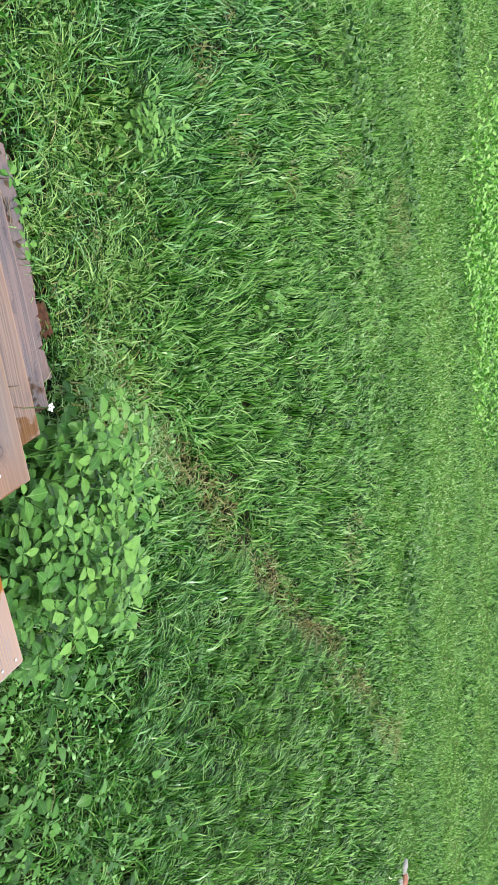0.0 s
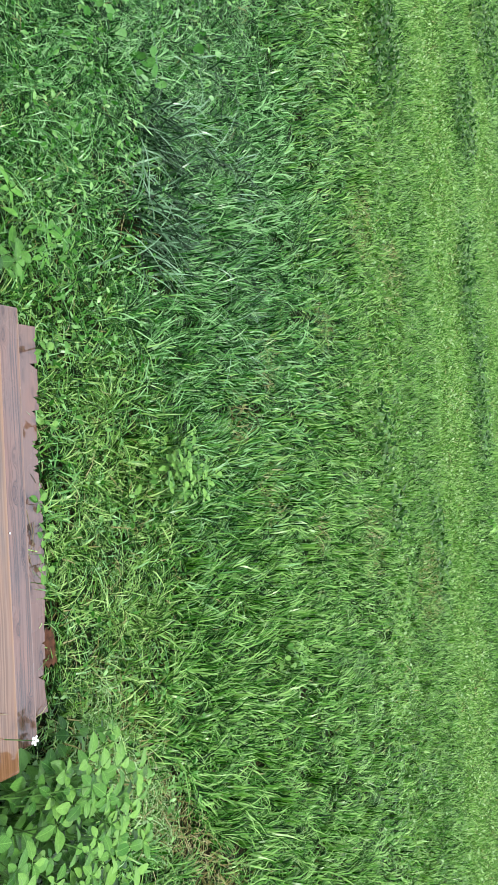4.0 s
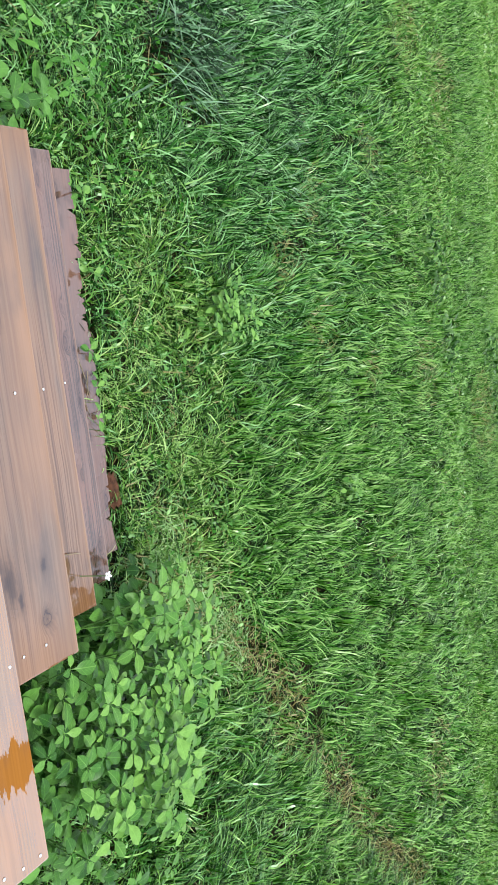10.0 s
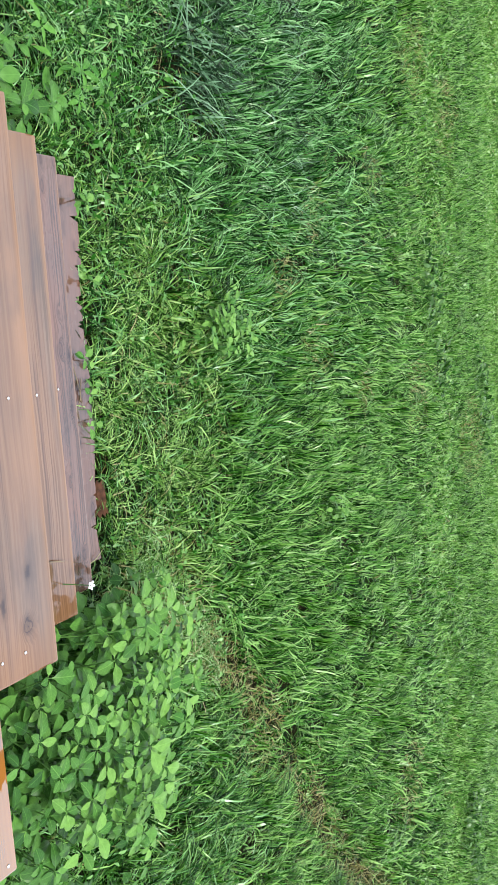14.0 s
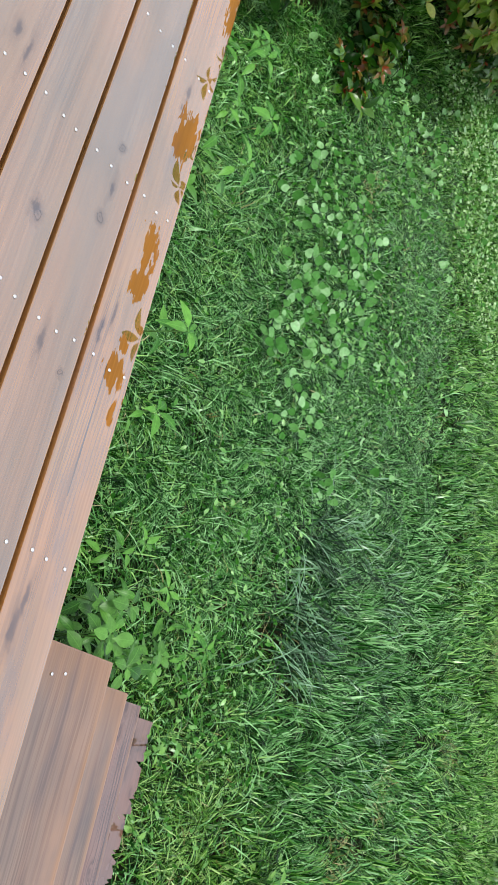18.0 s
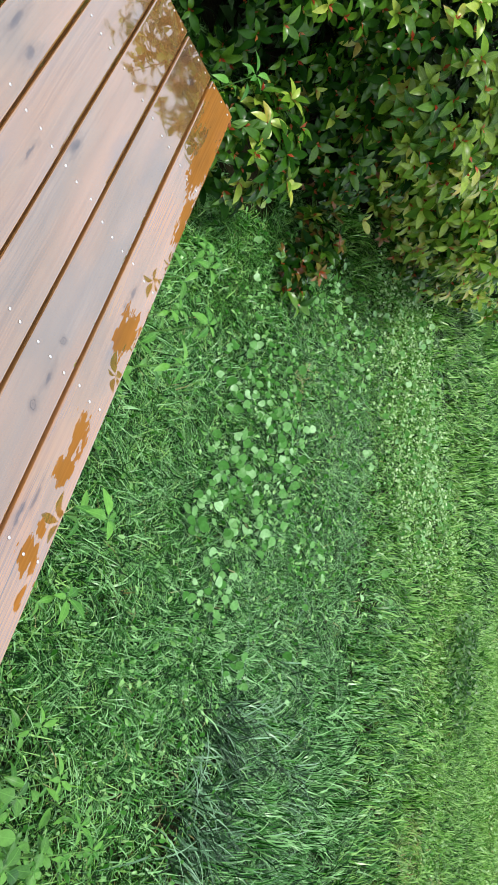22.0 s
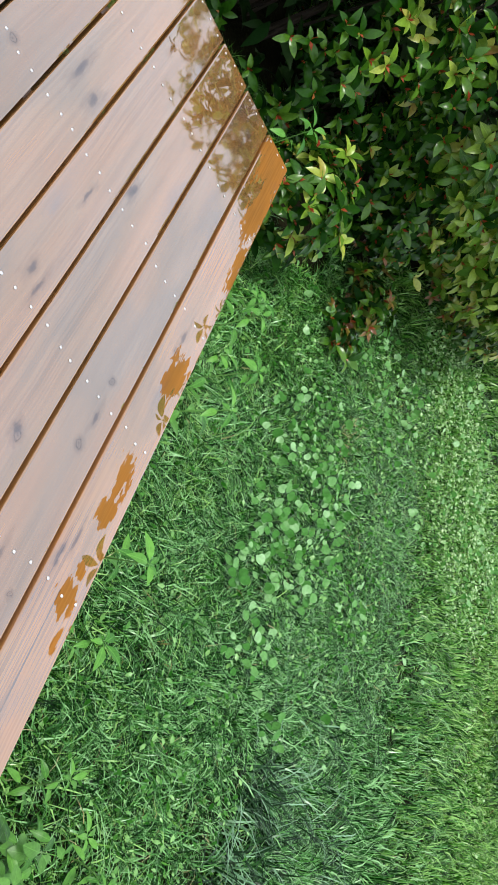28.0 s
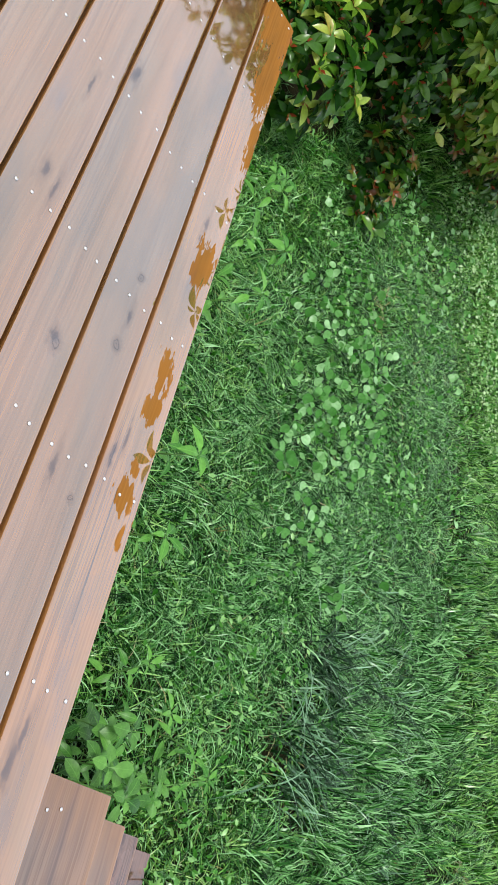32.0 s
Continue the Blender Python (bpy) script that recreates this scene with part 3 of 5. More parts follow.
def leaf_shape(width=0.45, stations=5, fold=0.12, droop=0.25, power=1.0, tip=1.0, blunt=0.85, stalk=0.0):
    """A leaf 1 long along x with a folded midrib and maybe a stalk: verts, tris."""
    vs, ts = [], []
    for k in range(stations + 1):
        s = k / stations
        q = max(0.0, (s - stalk) / (1 - stalk))
        w = max(0.010 if stalk else 0.006, width / 2 * math.sin(math.pi * q ** power) ** blunt * (1 - 0.25 * q * tip)) if 0 < k < stations else 0.006
        z = 0.06 * math.sin(math.pi * s) - droop * s * s
        vs += [(s, w, z + fold * w), (s, 0, z), (s, -w, z + fold * w)]
        if k:
            a = 3 * (k - 1)
            ts += [(a, a + 1, a + 4), (a, a + 4, a + 3), (a + 1, a + 2, a + 5), (a + 1, a + 5, a + 4)]
    return np.array(vs), np.array(ts)


def rotations(yaw, pitch, roll):
    """Arrays of rotation matrices: roll about x, then pitch up, then yaw."""
    cy, sy, cp, sp, cr, sr = np.cos(yaw), np.sin(yaw), np.cos(pitch), np.sin(pitch), np.cos(roll), np.sin(roll)
    z, o = np.zeros_like(cy), np.ones_like(cy)
    mz = np.stack([np.stack([cy, -sy, z], -1), np.stack([sy, cy, z], -1), np.stack([z, z, o], -1)], -2)
    my = np.stack([np.stack([cp, z, -sp], -1), np.stack([z, o, z], -1), np.stack([sp, z, cp], -1)], -2)
    mx = np.stack([np.stack([o, z, z], -1), np.stack([z, cr, -sr], -1), np.stack([z, sr, cr], -1)], -2)
    return mz @ my @ mx


def scatter(shape, places, turns, sizes):
    """Copies of one shape joined into one set of verts and tris."""
    v, t = shape
    out = np.einsum("nij,kj->nki", turns, v) * sizes[:, None, None] + places[:, None, :]
    tris = t[None] + (np.arange(len(places)) * len(v))[:, None, None]
    return out.reshape(-1, 3), tris.reshape(-1, 3)


def joined(parts_list):
    vs, ts, k = [], [], 0
    for v, t in parts_list:
        vs.append(np.asarray(v))
        ts.append(np.asarray(t) + k)
        k += len(v)
    return np.concatenate(vs), np.concatenate(ts)


rng = np.random.default_rng(7)


def ground_z(x, y):
    """Gentle unevenness of the lawn."""
    return 0.018 * np.sin(1.3 * x + 0.4) * np.cos(1.1 * y) + 0.012 * np.sin(3.1 * x - 2.0 * y)


def soft(d, w):
    """1 inside, 0 outside, over a width w; d is the signed distance outwards."""
    return np.clip(0.5 - d / w, 0, 1)


def wave(x, y):
    """Cheap smooth noise between -1 and 1."""
    return (np.sin(2.3 * x + 1.7 * np.sin(1.9 * y)) + np.sin(3.1 * y + 1.3 * np.sin(2.7 * x + 1)) + np.sin(5.3 * x - 4.1 * y + 2)) / 3


def seg_dist(x, y, a, b):
    ax, ay, bx, by = *a, *b
    t = np.clip(((x - ax) * (bx - ax) + (y - ay) * (by - ay)) / ((bx - ax) ** 2 + (by - ay) ** 2), 0, 1)
    return np.hypot(x - ax - t * (bx - ax), y - ay - t * (by - ay))


def worn(x, y):
    """The trodden track from the steps across the lawn."""
    d = np.minimum(seg_dist(x, y, (3.30, 1.1), (4.6, 1.99)), seg_dist(x, y, (4.6, 1.99), (7.6, 4.05)))
    patchy = 0.85 + 0.6 * wave(2.3 * x + 1, 2.6 * y)
    return soft(d - 0.10 - 0.13 * wave(3 * x, 3 * y), 0.22) * np.clip(patchy, 0.5, 1) * np.clip((x - 3.0) / 0.6, 0.3, 1)


def mown(x, y):
    """The short lawn beyond the long grass, with a soft ragged border."""
    edge = 3.95 + 0.02 * (x - 2.0) + 0.16 * wave(0.8 * x, 0.5 * y)
    low = soft(edge - y + 0.22 * wave(2.1 * x, 2.3 * y), 1.5)
    low = low * (1 - 0.85 * soft(seg_dist(x, y, (-3.2, 4.3), (-1.5, 4.75)) - 0.6, 0.4))
    return np.maximum(low, clover_strip(x, y))


def clover_strip(x, y):
    """The pale low strip in front of the shrub."""
    d = seg_dist(x, y, (-1.75, 2.55), (-0.85, 3.25))
    return soft(d - 0.48 - 0.12 * wave(2.2 * x, 2.2 * y), 0.5)


def lane(x, y):
    """Mowing lanes along the lawn: 1 where the sward is longer and greener."""
    d = y - 0.02 * x + 0.10 * wave(0.6 * x, 0.9 * y)
    return np.clip(0.5 + 0.75 * np.sin(2 * math.pi * (d - 4.35) / 1.9), 0, 1)


def weedy(x, y):
    """Low leafy turf by the steps and in front of the shrub."""
    a = soft(np.hypot((x + 0.1) / 1.25, (y - 1.7) / 0.95) - 1 - 0.2 * wave(2 * x, 2 * y), 0.5)
    b = soft(y - 1.45 - 0.15 * wave(2 * x, y), 0.5) * soft(x - 3.5, 0.4)
    c = soft(np.hypot((x - 4.55) / 0.8, (y - 0.25) / 0.5) - 1, 0.4)
    return np.maximum(np.maximum(a, b), c)


def under_steps(x, y):
    return (x > 2.13) & (x < 3.30) & (y < 0.92)


def under_shrub(x, y):
    """The bare shaded earth under the shrub."""
    return (np.hypot(x + 1.5, y + 0.1) < 0.42) | (np.hypot(x + 1.85, y - 0.85) < 0.65) | (np.hypot(x + 1.0, y - 0.65) < 0.32) | (np.hypot(x + 2.5, y - 1.2) < 0.8)


def under_deck(x, y):
    return (x > -0.02) & (x < 3.64) & (y < 0.0)


# ---- ground ----
def build_ground():
    fine = np.concatenate([[-400, -60, -20], np.arange(-8, 12.01, 0.2), [25, 70, 400]])
    finey = np.concatenate([[-400, -60, -15], np.arange(-6, 11.01, 0.2), [25, 70, 400]])
    gx, gy = np.meshgrid(fine, finey, indexing="ij")
    v = np.stack([gx, gy, ground_z(gx, gy)], -1).reshape(-1, 3)
    ny = len(finey)
    i, j = np.meshgrid(np.arange(len(fine) - 1), np.arange(ny - 1), indexing="ij")
    a = (i * ny + j).ravel()
    t = np.concatenate([np.stack([a, a + ny, a + ny + 1], -1), np.stack([a, a + ny + 1, a + 1], -1)])
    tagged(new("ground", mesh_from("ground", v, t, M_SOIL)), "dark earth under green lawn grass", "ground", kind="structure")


build_ground()

# ---- deck ----
DECK_Z, PITCH, BOARD = 0.558, 0.1444, 0.1364
JOISTS = (0.02, 0.40, 0.81, 1.21, 1.60, 2.00, 2.40, 2.80, 3.20, 3.575)


def build_deck():
    deck = base("deck", pose(0, 0, 0), "wet orange-brown stained timber deck of wide parallel boards", "deck")
    board_mesh = from_bm("board", box(3.6, BOARD, 0.038, 0.005, 0.0012, 24), M_DECK)
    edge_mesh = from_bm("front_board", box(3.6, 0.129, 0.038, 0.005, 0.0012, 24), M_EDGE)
    bm = bmesh.new()
    bmesh.ops.create_uvsphere(bm, u_segments=8, v_segments=4, radius=0.004)
    bmesh.ops.scale(bm, vec=(1, 1, 0.35), verts=bm.verts)
    nail_mesh = from_bm("nail", bm, M_NAIL, True)
    for k in range(22):
        y = -0.2022 - (k - 1) * PITCH if k else -0.0605
        ob = part("board", edge_mesh if k == 0 else board_mesh, deck, pose(random.uniform(-0.003, 0.003), y, DECK_Z + random.uniform(-0.001, 0.001)))
        if k < 9:
            for x in JOISTS:
                for s in (-0.045, 0.0, 0.043):
                    part("nail", nail_mesh, ob, pose(x + random.uniform(-0.008, 0.008), s + random.uniform(-0.006, 0.006), 0.0008))
    joist = from_bm("joist", box(3.2, 0.038, 0.14, 0.003), M_FRAME)
    for x in JOISTS:
        part("joist", joist, deck, pose(min(max(x, 0.045), 3.555), -0.03, DECK_Z - 0.0395, 0, 0, -90))
    rim = from_bm("rim_joist", box(3.56, 0.034, 0.14, 0.003), M_FRAME)
    part("rim_joist", rim, deck, pose(0.02, -0.012, DECK_Z - 0.0395))
    post = from_bm("post", box(0.10, 0.10, 0.42, 0.004), M_FRAME)
    for x in (0.08, 1.7, 3.42):
        for y in (-0.12, -2.9):
            part("post", post, deck, pose(x, y, DECK_Z - 0.18))


build_deck()


def rough_plank(sx, sy, sz):
    """A plank with a gnawed and splintered outer edge."""
    bm = bmesh.new()
    n, r = 300, random.Random(5)
    rows = []
    bite, notch, deep = 0.0, 0, 0.0
    for k in range(n + 1):
        x = sx * k / n
        if r.random() < 0.06:
            bite = r.choice((0.0, 0.003, 0.008, 0.014, 0.005))
        if notch <= 0 and r.random() < (0.16 if 0.06 < x < 0.66 else 0.03):
            notch, deep = r.choice((2, 3, 4)), r.uniform(0.010, 0.034)
        cut = deep * (notch / 4.0) if notch > 0 else 0.0
        notch -= 1
        y = sy - bite - cut - 0.0025 * r.random() - (0.02 * max(0, math.sin(7.0 * (x - 0.75))) if x > 0.75 else 0)
        rows.append([bm.verts.new((x, yy, zz)) for yy, zz in ((0, 0), (y - 0.006, 0), (y, -0.006), (y - 0.004 * r.random(), -sz), (0, -sz))])
    for a, b in zip(rows, rows[1:]):
        for j in range(5):
            bm.faces.new((a[j], a[(j + 1) % 5], b[(j + 1) % 5], b[j]))
    bm.faces.new(rows[0])
    bm.faces.new(rows[-1][::-1])
    bmesh.ops.recalc_face_normals(bm, faces=bm.faces)
    return bm


def build_steps():
    steps = base("deck_steps", pose(2.10, 0.011, 0, 0, 0, -0.5), "four worn brown timber steps down to the lawn", "steps")
    nail = bpy.data.meshes["nail"]
    for k, (x0, x1, y0, y1, z) in enumerate(((0.0, 1.23, 0.022, 0.312, 0.405), (0.03, 1.215, 0.25, 0.532, 0.265), (0.03, 1.225, 0.465, 0.745, 0.125))):
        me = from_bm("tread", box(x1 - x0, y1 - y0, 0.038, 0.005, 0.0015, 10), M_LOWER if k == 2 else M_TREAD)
        ob = part("tread", me, steps, pose(x0, (y0 + y1) / 2, z))
        for x, s in ((0.06, -0.02), (0.065, 0.02), (0.62, 0.07), (0.63, 0.02), (x1 - x0 - 0.06, 0.05), (x1 - x0 - 0.06, -0.02), (x1 - x0 - 0.07, -0.07)):
            part("nail", nail, ob, pose(x + random.uniform(-0.01, 0.01), s + random.uniform(-0.008, 0.008), 0.0012))
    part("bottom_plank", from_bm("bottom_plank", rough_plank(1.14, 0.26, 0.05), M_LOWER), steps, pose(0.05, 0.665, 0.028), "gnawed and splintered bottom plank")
    bm = bmesh.new()
    outline = [(0.0, 0.36), (0.295, 0.36), (0.295, 0.225), (0.515, 0.225), (0.515, 0.085), (0.73, 0.085), (0.73, -0.05), (0.30, -0.05), (0.0, 0.15)]
    front = [bm.verts.new((0, y + 0.01, z)) for y, z in outline]
    back = [bm.verts.new((0.04, y + 0.01, z)) for y, z in outline]
    bm.faces.new(front)
    bm.faces.new(back[::-1])
    for j in range(len(outline)):
        q = (j + 1) % len(outline)
        bm.faces.new((front[j], back[j], back[q], front[q]))
    bmesh.ops.recalc_face_normals(bm, faces=bm.faces)
    me = from_bm("stringer", bm, M_FRAME)
    for x in (0.07, 0.59, 1.12):
        part("stringer", me, steps, pose(x, 0.012, 0))


build_steps()


# ---- grass ----
def blades(places, heading, height, width, lean, segs, curl=0.5):
    """Tapered bending blades: verts and tris."""
    n = len(places)
    s = np.linspace(0, 1, segs + 1)
    d = np.stack([np.cos(heading), np.sin(heading), np.zeros(n)], -1)
    side = np.stack([-np.sin(heading), np.cos(heading), np.zeros(n)], -1)
    twist = rng.normal(0, 0.6, n)
    side = side * np.cos(twist)[:, None] + d * np.sin(twist)[:, None]
    out = []
    for k, t in enumerate(s):
        c = places + d * (lean * height * (0.35 * t + 0.65 * t * t))[:, None]
        c[:, 2] += height * (t - curl * np.clip(lean, 0, 1.4) * 0.55 * t ** 2.2)
        w = width * (1 - t ** 1.6) * 0.5
        if k < segs:
            out += [c + side * w[:, None], c - side * w[:, None]]
        else:
            out.append(c)
    v = np.stack(out, 1)
    m = 2 * segs + 1
    t = []
    for k in range(segs - 1):
        a = 2 * k
        t += [(a, a + 1, a + 3), (a, a + 3, a + 2)]
    t.append((2 * segs - 2, 2 * segs - 1, 2 * segs))
    t = np.array(t)[None] + (np.arange(n) * m)[:, None, None]
    return v.reshape(-1, 3), t.reshape(-1, 3)


def open_ground(x, y):
    return ~under_steps(x, y) & ~under_deck(x, y) & ~under_shrub(x, y)


def field(density, x0, x1, y0, y1, r0, r1):
    """Random places on the lawn in a ring round the point in front of the steps."""
    n = int(density * (x1 - x0) * (y1 - y0))
    x, y = rng.uniform(x0, x1, n), rng.uniform(y0, y1, n)
    d = np.hypot(x - 2.4, y + 1.0)
    keep = (d >= r0) & (d < r1) & open_ground(x, y)
    return x[keep], y[keep]


def build_grass():
    long_parts, mown_parts, straw_parts, lush_parts, trod_parts = [], [], [], [], []
    # tussocks: each has its own way of leaning and its own height, and its blades splay a little
    for density, per, r0, r1, segs, fat in ((340, 22, 0.0, 3.4, 3, 1.0), (300, 21, 3.4, 5.0, 2, 1.1), (150, 18, 5.0, 7.5, 2, 1.6), (70, 14, 7.5, 11.0, 1, 2.3), (24, 10, 11.0, 17.0, 1, 4.0)):
        cx, cy = field(density, -6.0, 15.5, -1.8 if r0 < 4 else 0.4, 12.0, r0, r1)
        far = (cy > 0.25 * np.abs(cx - 2.4) - 0.6) | (np.hypot(cx, cy) < 2)
        cx, cy = cx[far], cy[far]
        m = len(cx)
        c_head = 1.85 + 0.65 * wave(0.45 * cx + 3, 0.5 * cy) + rng.normal(0, 0.55, m)
        c_lean, c_high = rng.normal(0.95, 0.30, m), np.clip(rng.normal(1.0, 0.20, m), 0.5, 1.5)
        own = np.repeat(np.arange(m), rng.integers(per // 2, per + per // 2, m))
        n = len(own)
        a, r = rng.uniform(0, 6.283, n), (0.029 if r0 < 5 else 0.055) * np.sqrt(rng.uniform(0, 1.6, n))
        x, y = cx[own] + r * np.cos(a), cy[own] + r * np.sin(a)
        wr, mo, we = worn(x, y), mown(x, y), weedy(x, y)
        tuft = soft(np.hypot((x - 1.62) / 0.36, (y - 1.53) / 0.21) - 1, 0.6)
        keep = (rng.random(n) > 0.85 * wr * (1 - 0.45 * mo) + 0.15 * we * (1 - mo) + 1.0 * tuft) & open_ground(x, y)
        x, y, wr, mo, we, own, a = (q[keep] for q in (x, y, wr, mo, we, own, a))
        n = len(x)
        h = (0.112 + 0.020 * wave(1.1 * x, 1.3 * y)) * c_high[own]
        h = h * (1 - 0.36 * we) * (1 - 0.55 * wr)
        h = h * (1 - mo) + mo * (0.040 + 0.042 * lane(x, y)) * c_high[own]
        h *= rng.uniform(0.55, 1.25, n)
        heading = c_head[own] + rng.normal(0, 0.38 + 0.7 * np.maximum(we, wr), n)
        stray = rng.random(n) < 0.10 + 0.35 * we + 0.3 * mo
        heading = np.where(stray, a, heading)
        lean = np.clip(c_lean[own] + rng.normal(0, 0.28, n) + 0.30 * we, 0.05, 2.1)
        width = (0.0092 - 0.0034 * we - 0.0030 * mo) * fat * rng.uniform(0.5, 1.25, n)
        p = np.stack([x, y, ground_z(x, y) - 0.004], -1)
        lush = soft(np.hypot((x - 1.2) / 1.45, (y - 2.0) / 1.2) - 1, 0.9)
        lush = np.maximum(lush, 0.4 * soft(np.hypot((x - 4.7) / 0.9, (y - 1.05) / 0.6) - 1, 0.8)) > rng.random(n)
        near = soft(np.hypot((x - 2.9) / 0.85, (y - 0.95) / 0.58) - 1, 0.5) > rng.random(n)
        short = (mo - 0.55 * lane(x, y)) > rng.uniform(0.25, 0.95, n)
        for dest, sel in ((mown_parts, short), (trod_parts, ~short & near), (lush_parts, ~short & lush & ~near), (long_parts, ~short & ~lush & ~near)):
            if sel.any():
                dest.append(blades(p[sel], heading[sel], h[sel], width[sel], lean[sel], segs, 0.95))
    # single short blades between the tussocks
    x, y = field(1000, -2.0, 8.0, 0.4, 5.0, 0.0, 6.0)
    keep = rng.random(len(x)) > 0.9 * worn(x, y)
    x, y = x[keep], y[keep]
    n = len(x)
    p = np.stack([x, y, ground_z(x, y) - 0.004], -1)
    long_parts.append(blades(p, rng.uniform(0, 6.283, n), rng.uniform(0.04, 0.08, n), rng.uniform(0.006, 0.012, n), rng.uniform(0.8, 2.0, n), 2, 0.95))
    # low undergrowth that fills the turf by the deck
    x, y = field(3800, -1.2, 3.6, 0.0, 2.6, 0.0, 4.2)
    keep = (rng.random(len(x)) < 0.25 + 0.75 * weedy(x, y) - 0.8 * worn(x, y)) & (np.hypot((x - 1.62) / 0.33, (y - 1.53) / 0.19) > 1)
    x, y = x[keep], y[keep]
    n = len(x)
    p = np.stack([x, y, ground_z(x, y) - 0.003], -1)
    lush_parts.append(blades(p, rng.uniform(0, 6.283, n), rng.uniform(0.03, 0.085, n), rng.choice((0.0035, 0.005, 0.007, 0.0095), n), rng.uniform(0.5, 1.8, n), 3, 0.95))
    # fine thin turf between the deck and the shrub
    x, y = field(4200, -1.4, 1.7, 0.02, 2.5, 0.0, 6.0)
    keep = rng.random(len(x)) < np.clip(0.85 + 0.4 * wave(3 * x, 3 * y), 0, 1)
    x, y = x[keep], y[keep]
    n = len(x)
    p = np.stack([x, y, ground_z(x, y) - 0.003], -1)
    heading = np.where(rng.random(n) < 0.5, rng.uniform(0, 6.283, n), 1.6 + 1.5 * wave(4 * x, 4 * y))
    lush_parts.append(blades(p, heading, rng.uniform(0.05, 0.11, n), rng.uniform(0.0038, 0.0078, n), rng.uniform(0.8, 2.0, n), 3, 0.95))
    # thicker sward on the mown part
    for density, r0, r1, fat in ((7200, 3.0, 6.5, 1.15), (3400, 6.5, 10.0, 1.65), (900, 10.0, 17.0, 3.2)):
        x, y = field(density, -5.5, 15.5, 1.5, 12.0, r0, r1)
        keep = (mown(x, y) > rng.uniform(0.35, 0.95, len(x))) & (rng.random(len(x)) > 0.5 * worn(x, y))
        x, y = x[keep], y[keep]
        n = len(x)
        p = np.stack([x, y, ground_z(x, y) - 0.004], -1)
        h = np.clip(0.030 + 0.030 * lane(x, y) + 0.018 * wave(4 * x, 5 * y) + 0.012 * wave(13 * x, 11 * y), 0.012, 0.09) * rng.uniform(0.5, 1.4, n)
        heading = np.where(rng.random(n) < 0.5, rng.uniform(0, 6.283, n), rng.normal(1.7, 0.6, n))
        green = lane(x, y) * 0.8 > rng.random(n)
        for dest, sel in ((mown_parts, ~green), (long_parts, green)):
            dest.append(blades(p[sel], heading[sel], h[sel], 0.0062 * fat * rng.uniform(0.5, 1.3, sel.sum()), rng.uniform(0.4, 1.7, sel.sum()), 1))
    # grass round the back and the sides of the deck
    x, y = rng.uniform(-5.5, 9.5, 110000), rng.uniform(-6.0, 1.6, 110000)
    keep = ~under_steps(x, y) & ~under_shrub(x, y) & ((y < 0.25 * np.abs(x - 2.4) - 0.6) | (y < -3.2)) & ~((x > -0.1) & (x < 3.7) & (y > -3.25) & (y < 0)) & (np.hypot(x, y) > 2)
    x, y = x[keep], y[keep]
    n = len(x)
    p = np.stack([x, y, ground_z(x, y) - 0.004], -1)
    long_parts.append(blades(p, rng.uniform(0, 6.283, n), rng.uniform(0.05, 0.13, n), rng.uniform(0.012, 0.026, n), rng.uniform(0.4, 1.6, n), 1))
    # dead straw along the trodden track and here and there in the turf
    for n, spot in ((9000, 1.0), (9000, 0.0)):
        x, y = rng.uniform(2.6, 8.0, 9 * n), rng.uniform(0.7, 4.6, 9 * n)
        if not spot:
            x, y = rng.uniform(-1, 6.5, n), rng.uniform(0.1, 4.0, n)
        keep = ~under_steps(x, y) & ~under_deck(x, y) & (rng.random(len(x)) < (0.9 * worn(x, y) if spot else 0.22 + 0.1 * wave(2 * x, 2 * y) + 0.7 * soft(np.hypot((x - 3.0) / 0.6, (y - 1.3) / 0.4) - 1, 0.5)))
        x, y = x[keep], y[keep]
        n = len(x)
        p = np.stack([x, y, ground_z(x, y) + rng.uniform(0.0, 0.03, n)], -1)
        straw_parts.append(blades(p, rng.uniform(0, 6.283, n), rng.uniform(0.025, 0.06, n), rng.uniform(0.003, 0.006, n), rng.uniform(0.9, 2.4, n), 2, 0.9))
    # small dead patches in the long grass, and yellowed streaks across the short lawn
    for sx, sy, sr in ((2.44, 2.10, 0.10), (2.74, 2.37, 0.13), (2.15, 2.39, 0.12), (1.20, 3.77, 0.22), (1.45, 4.30, 0.22), (3.56, 4.75, 0.30), (-0.31, 1.53, 0.10), (1.9, 3.1, 0.12), (3.0, 2.9, 0.10), (5.4, 3.4, 0.25), (3.1, 3.6, 0.2)):
        n = int(2600 * sr * sr) + 25
        a, r = rng.uniform(0, 6.283, n), sr * np.sqrt(rng.uniform(0, 1.2, n))
        x, y = sx + r * np.cos(a), sy + 0.8 * r * np.sin(a)
        p = np.stack([x, y, ground_z(x, y) + rng.uniform(0.02, 0.07, n)], -1)
        straw_parts.append(blades(p, rng.uniform(0, 6.283, n), rng.uniform(0.025, 0.06, n), rng.uniform(0.003, 0.006, n), rng.uniform(0.9, 2.2, n), 2, 0.9))
    x, y = rng.uniform(-2, 13.0, 60000), rng.uniform(3.5, 10.0, 60000)
    keep = rng.random(len(x)) < 0.22 * mown(x, y) * np.clip(0.8 - lane(x, y) + 0.4 * wave(3 * x, 3 * y), 0, 1)
    x, y = x[keep], y[keep]
    n = len(x)
    p = np.stack([x, y, ground_z(x, y) + rng.uniform(0.0, 0.02, n)], -1)
    straw_parts.append(blades(p, rng.uniform(0, 6.283, n), rng.uniform(0.03, 0.06, n), rng.uniform(0.005, 0.010, n), rng.uniform(0.8, 2.0, n), 1, 0.9))
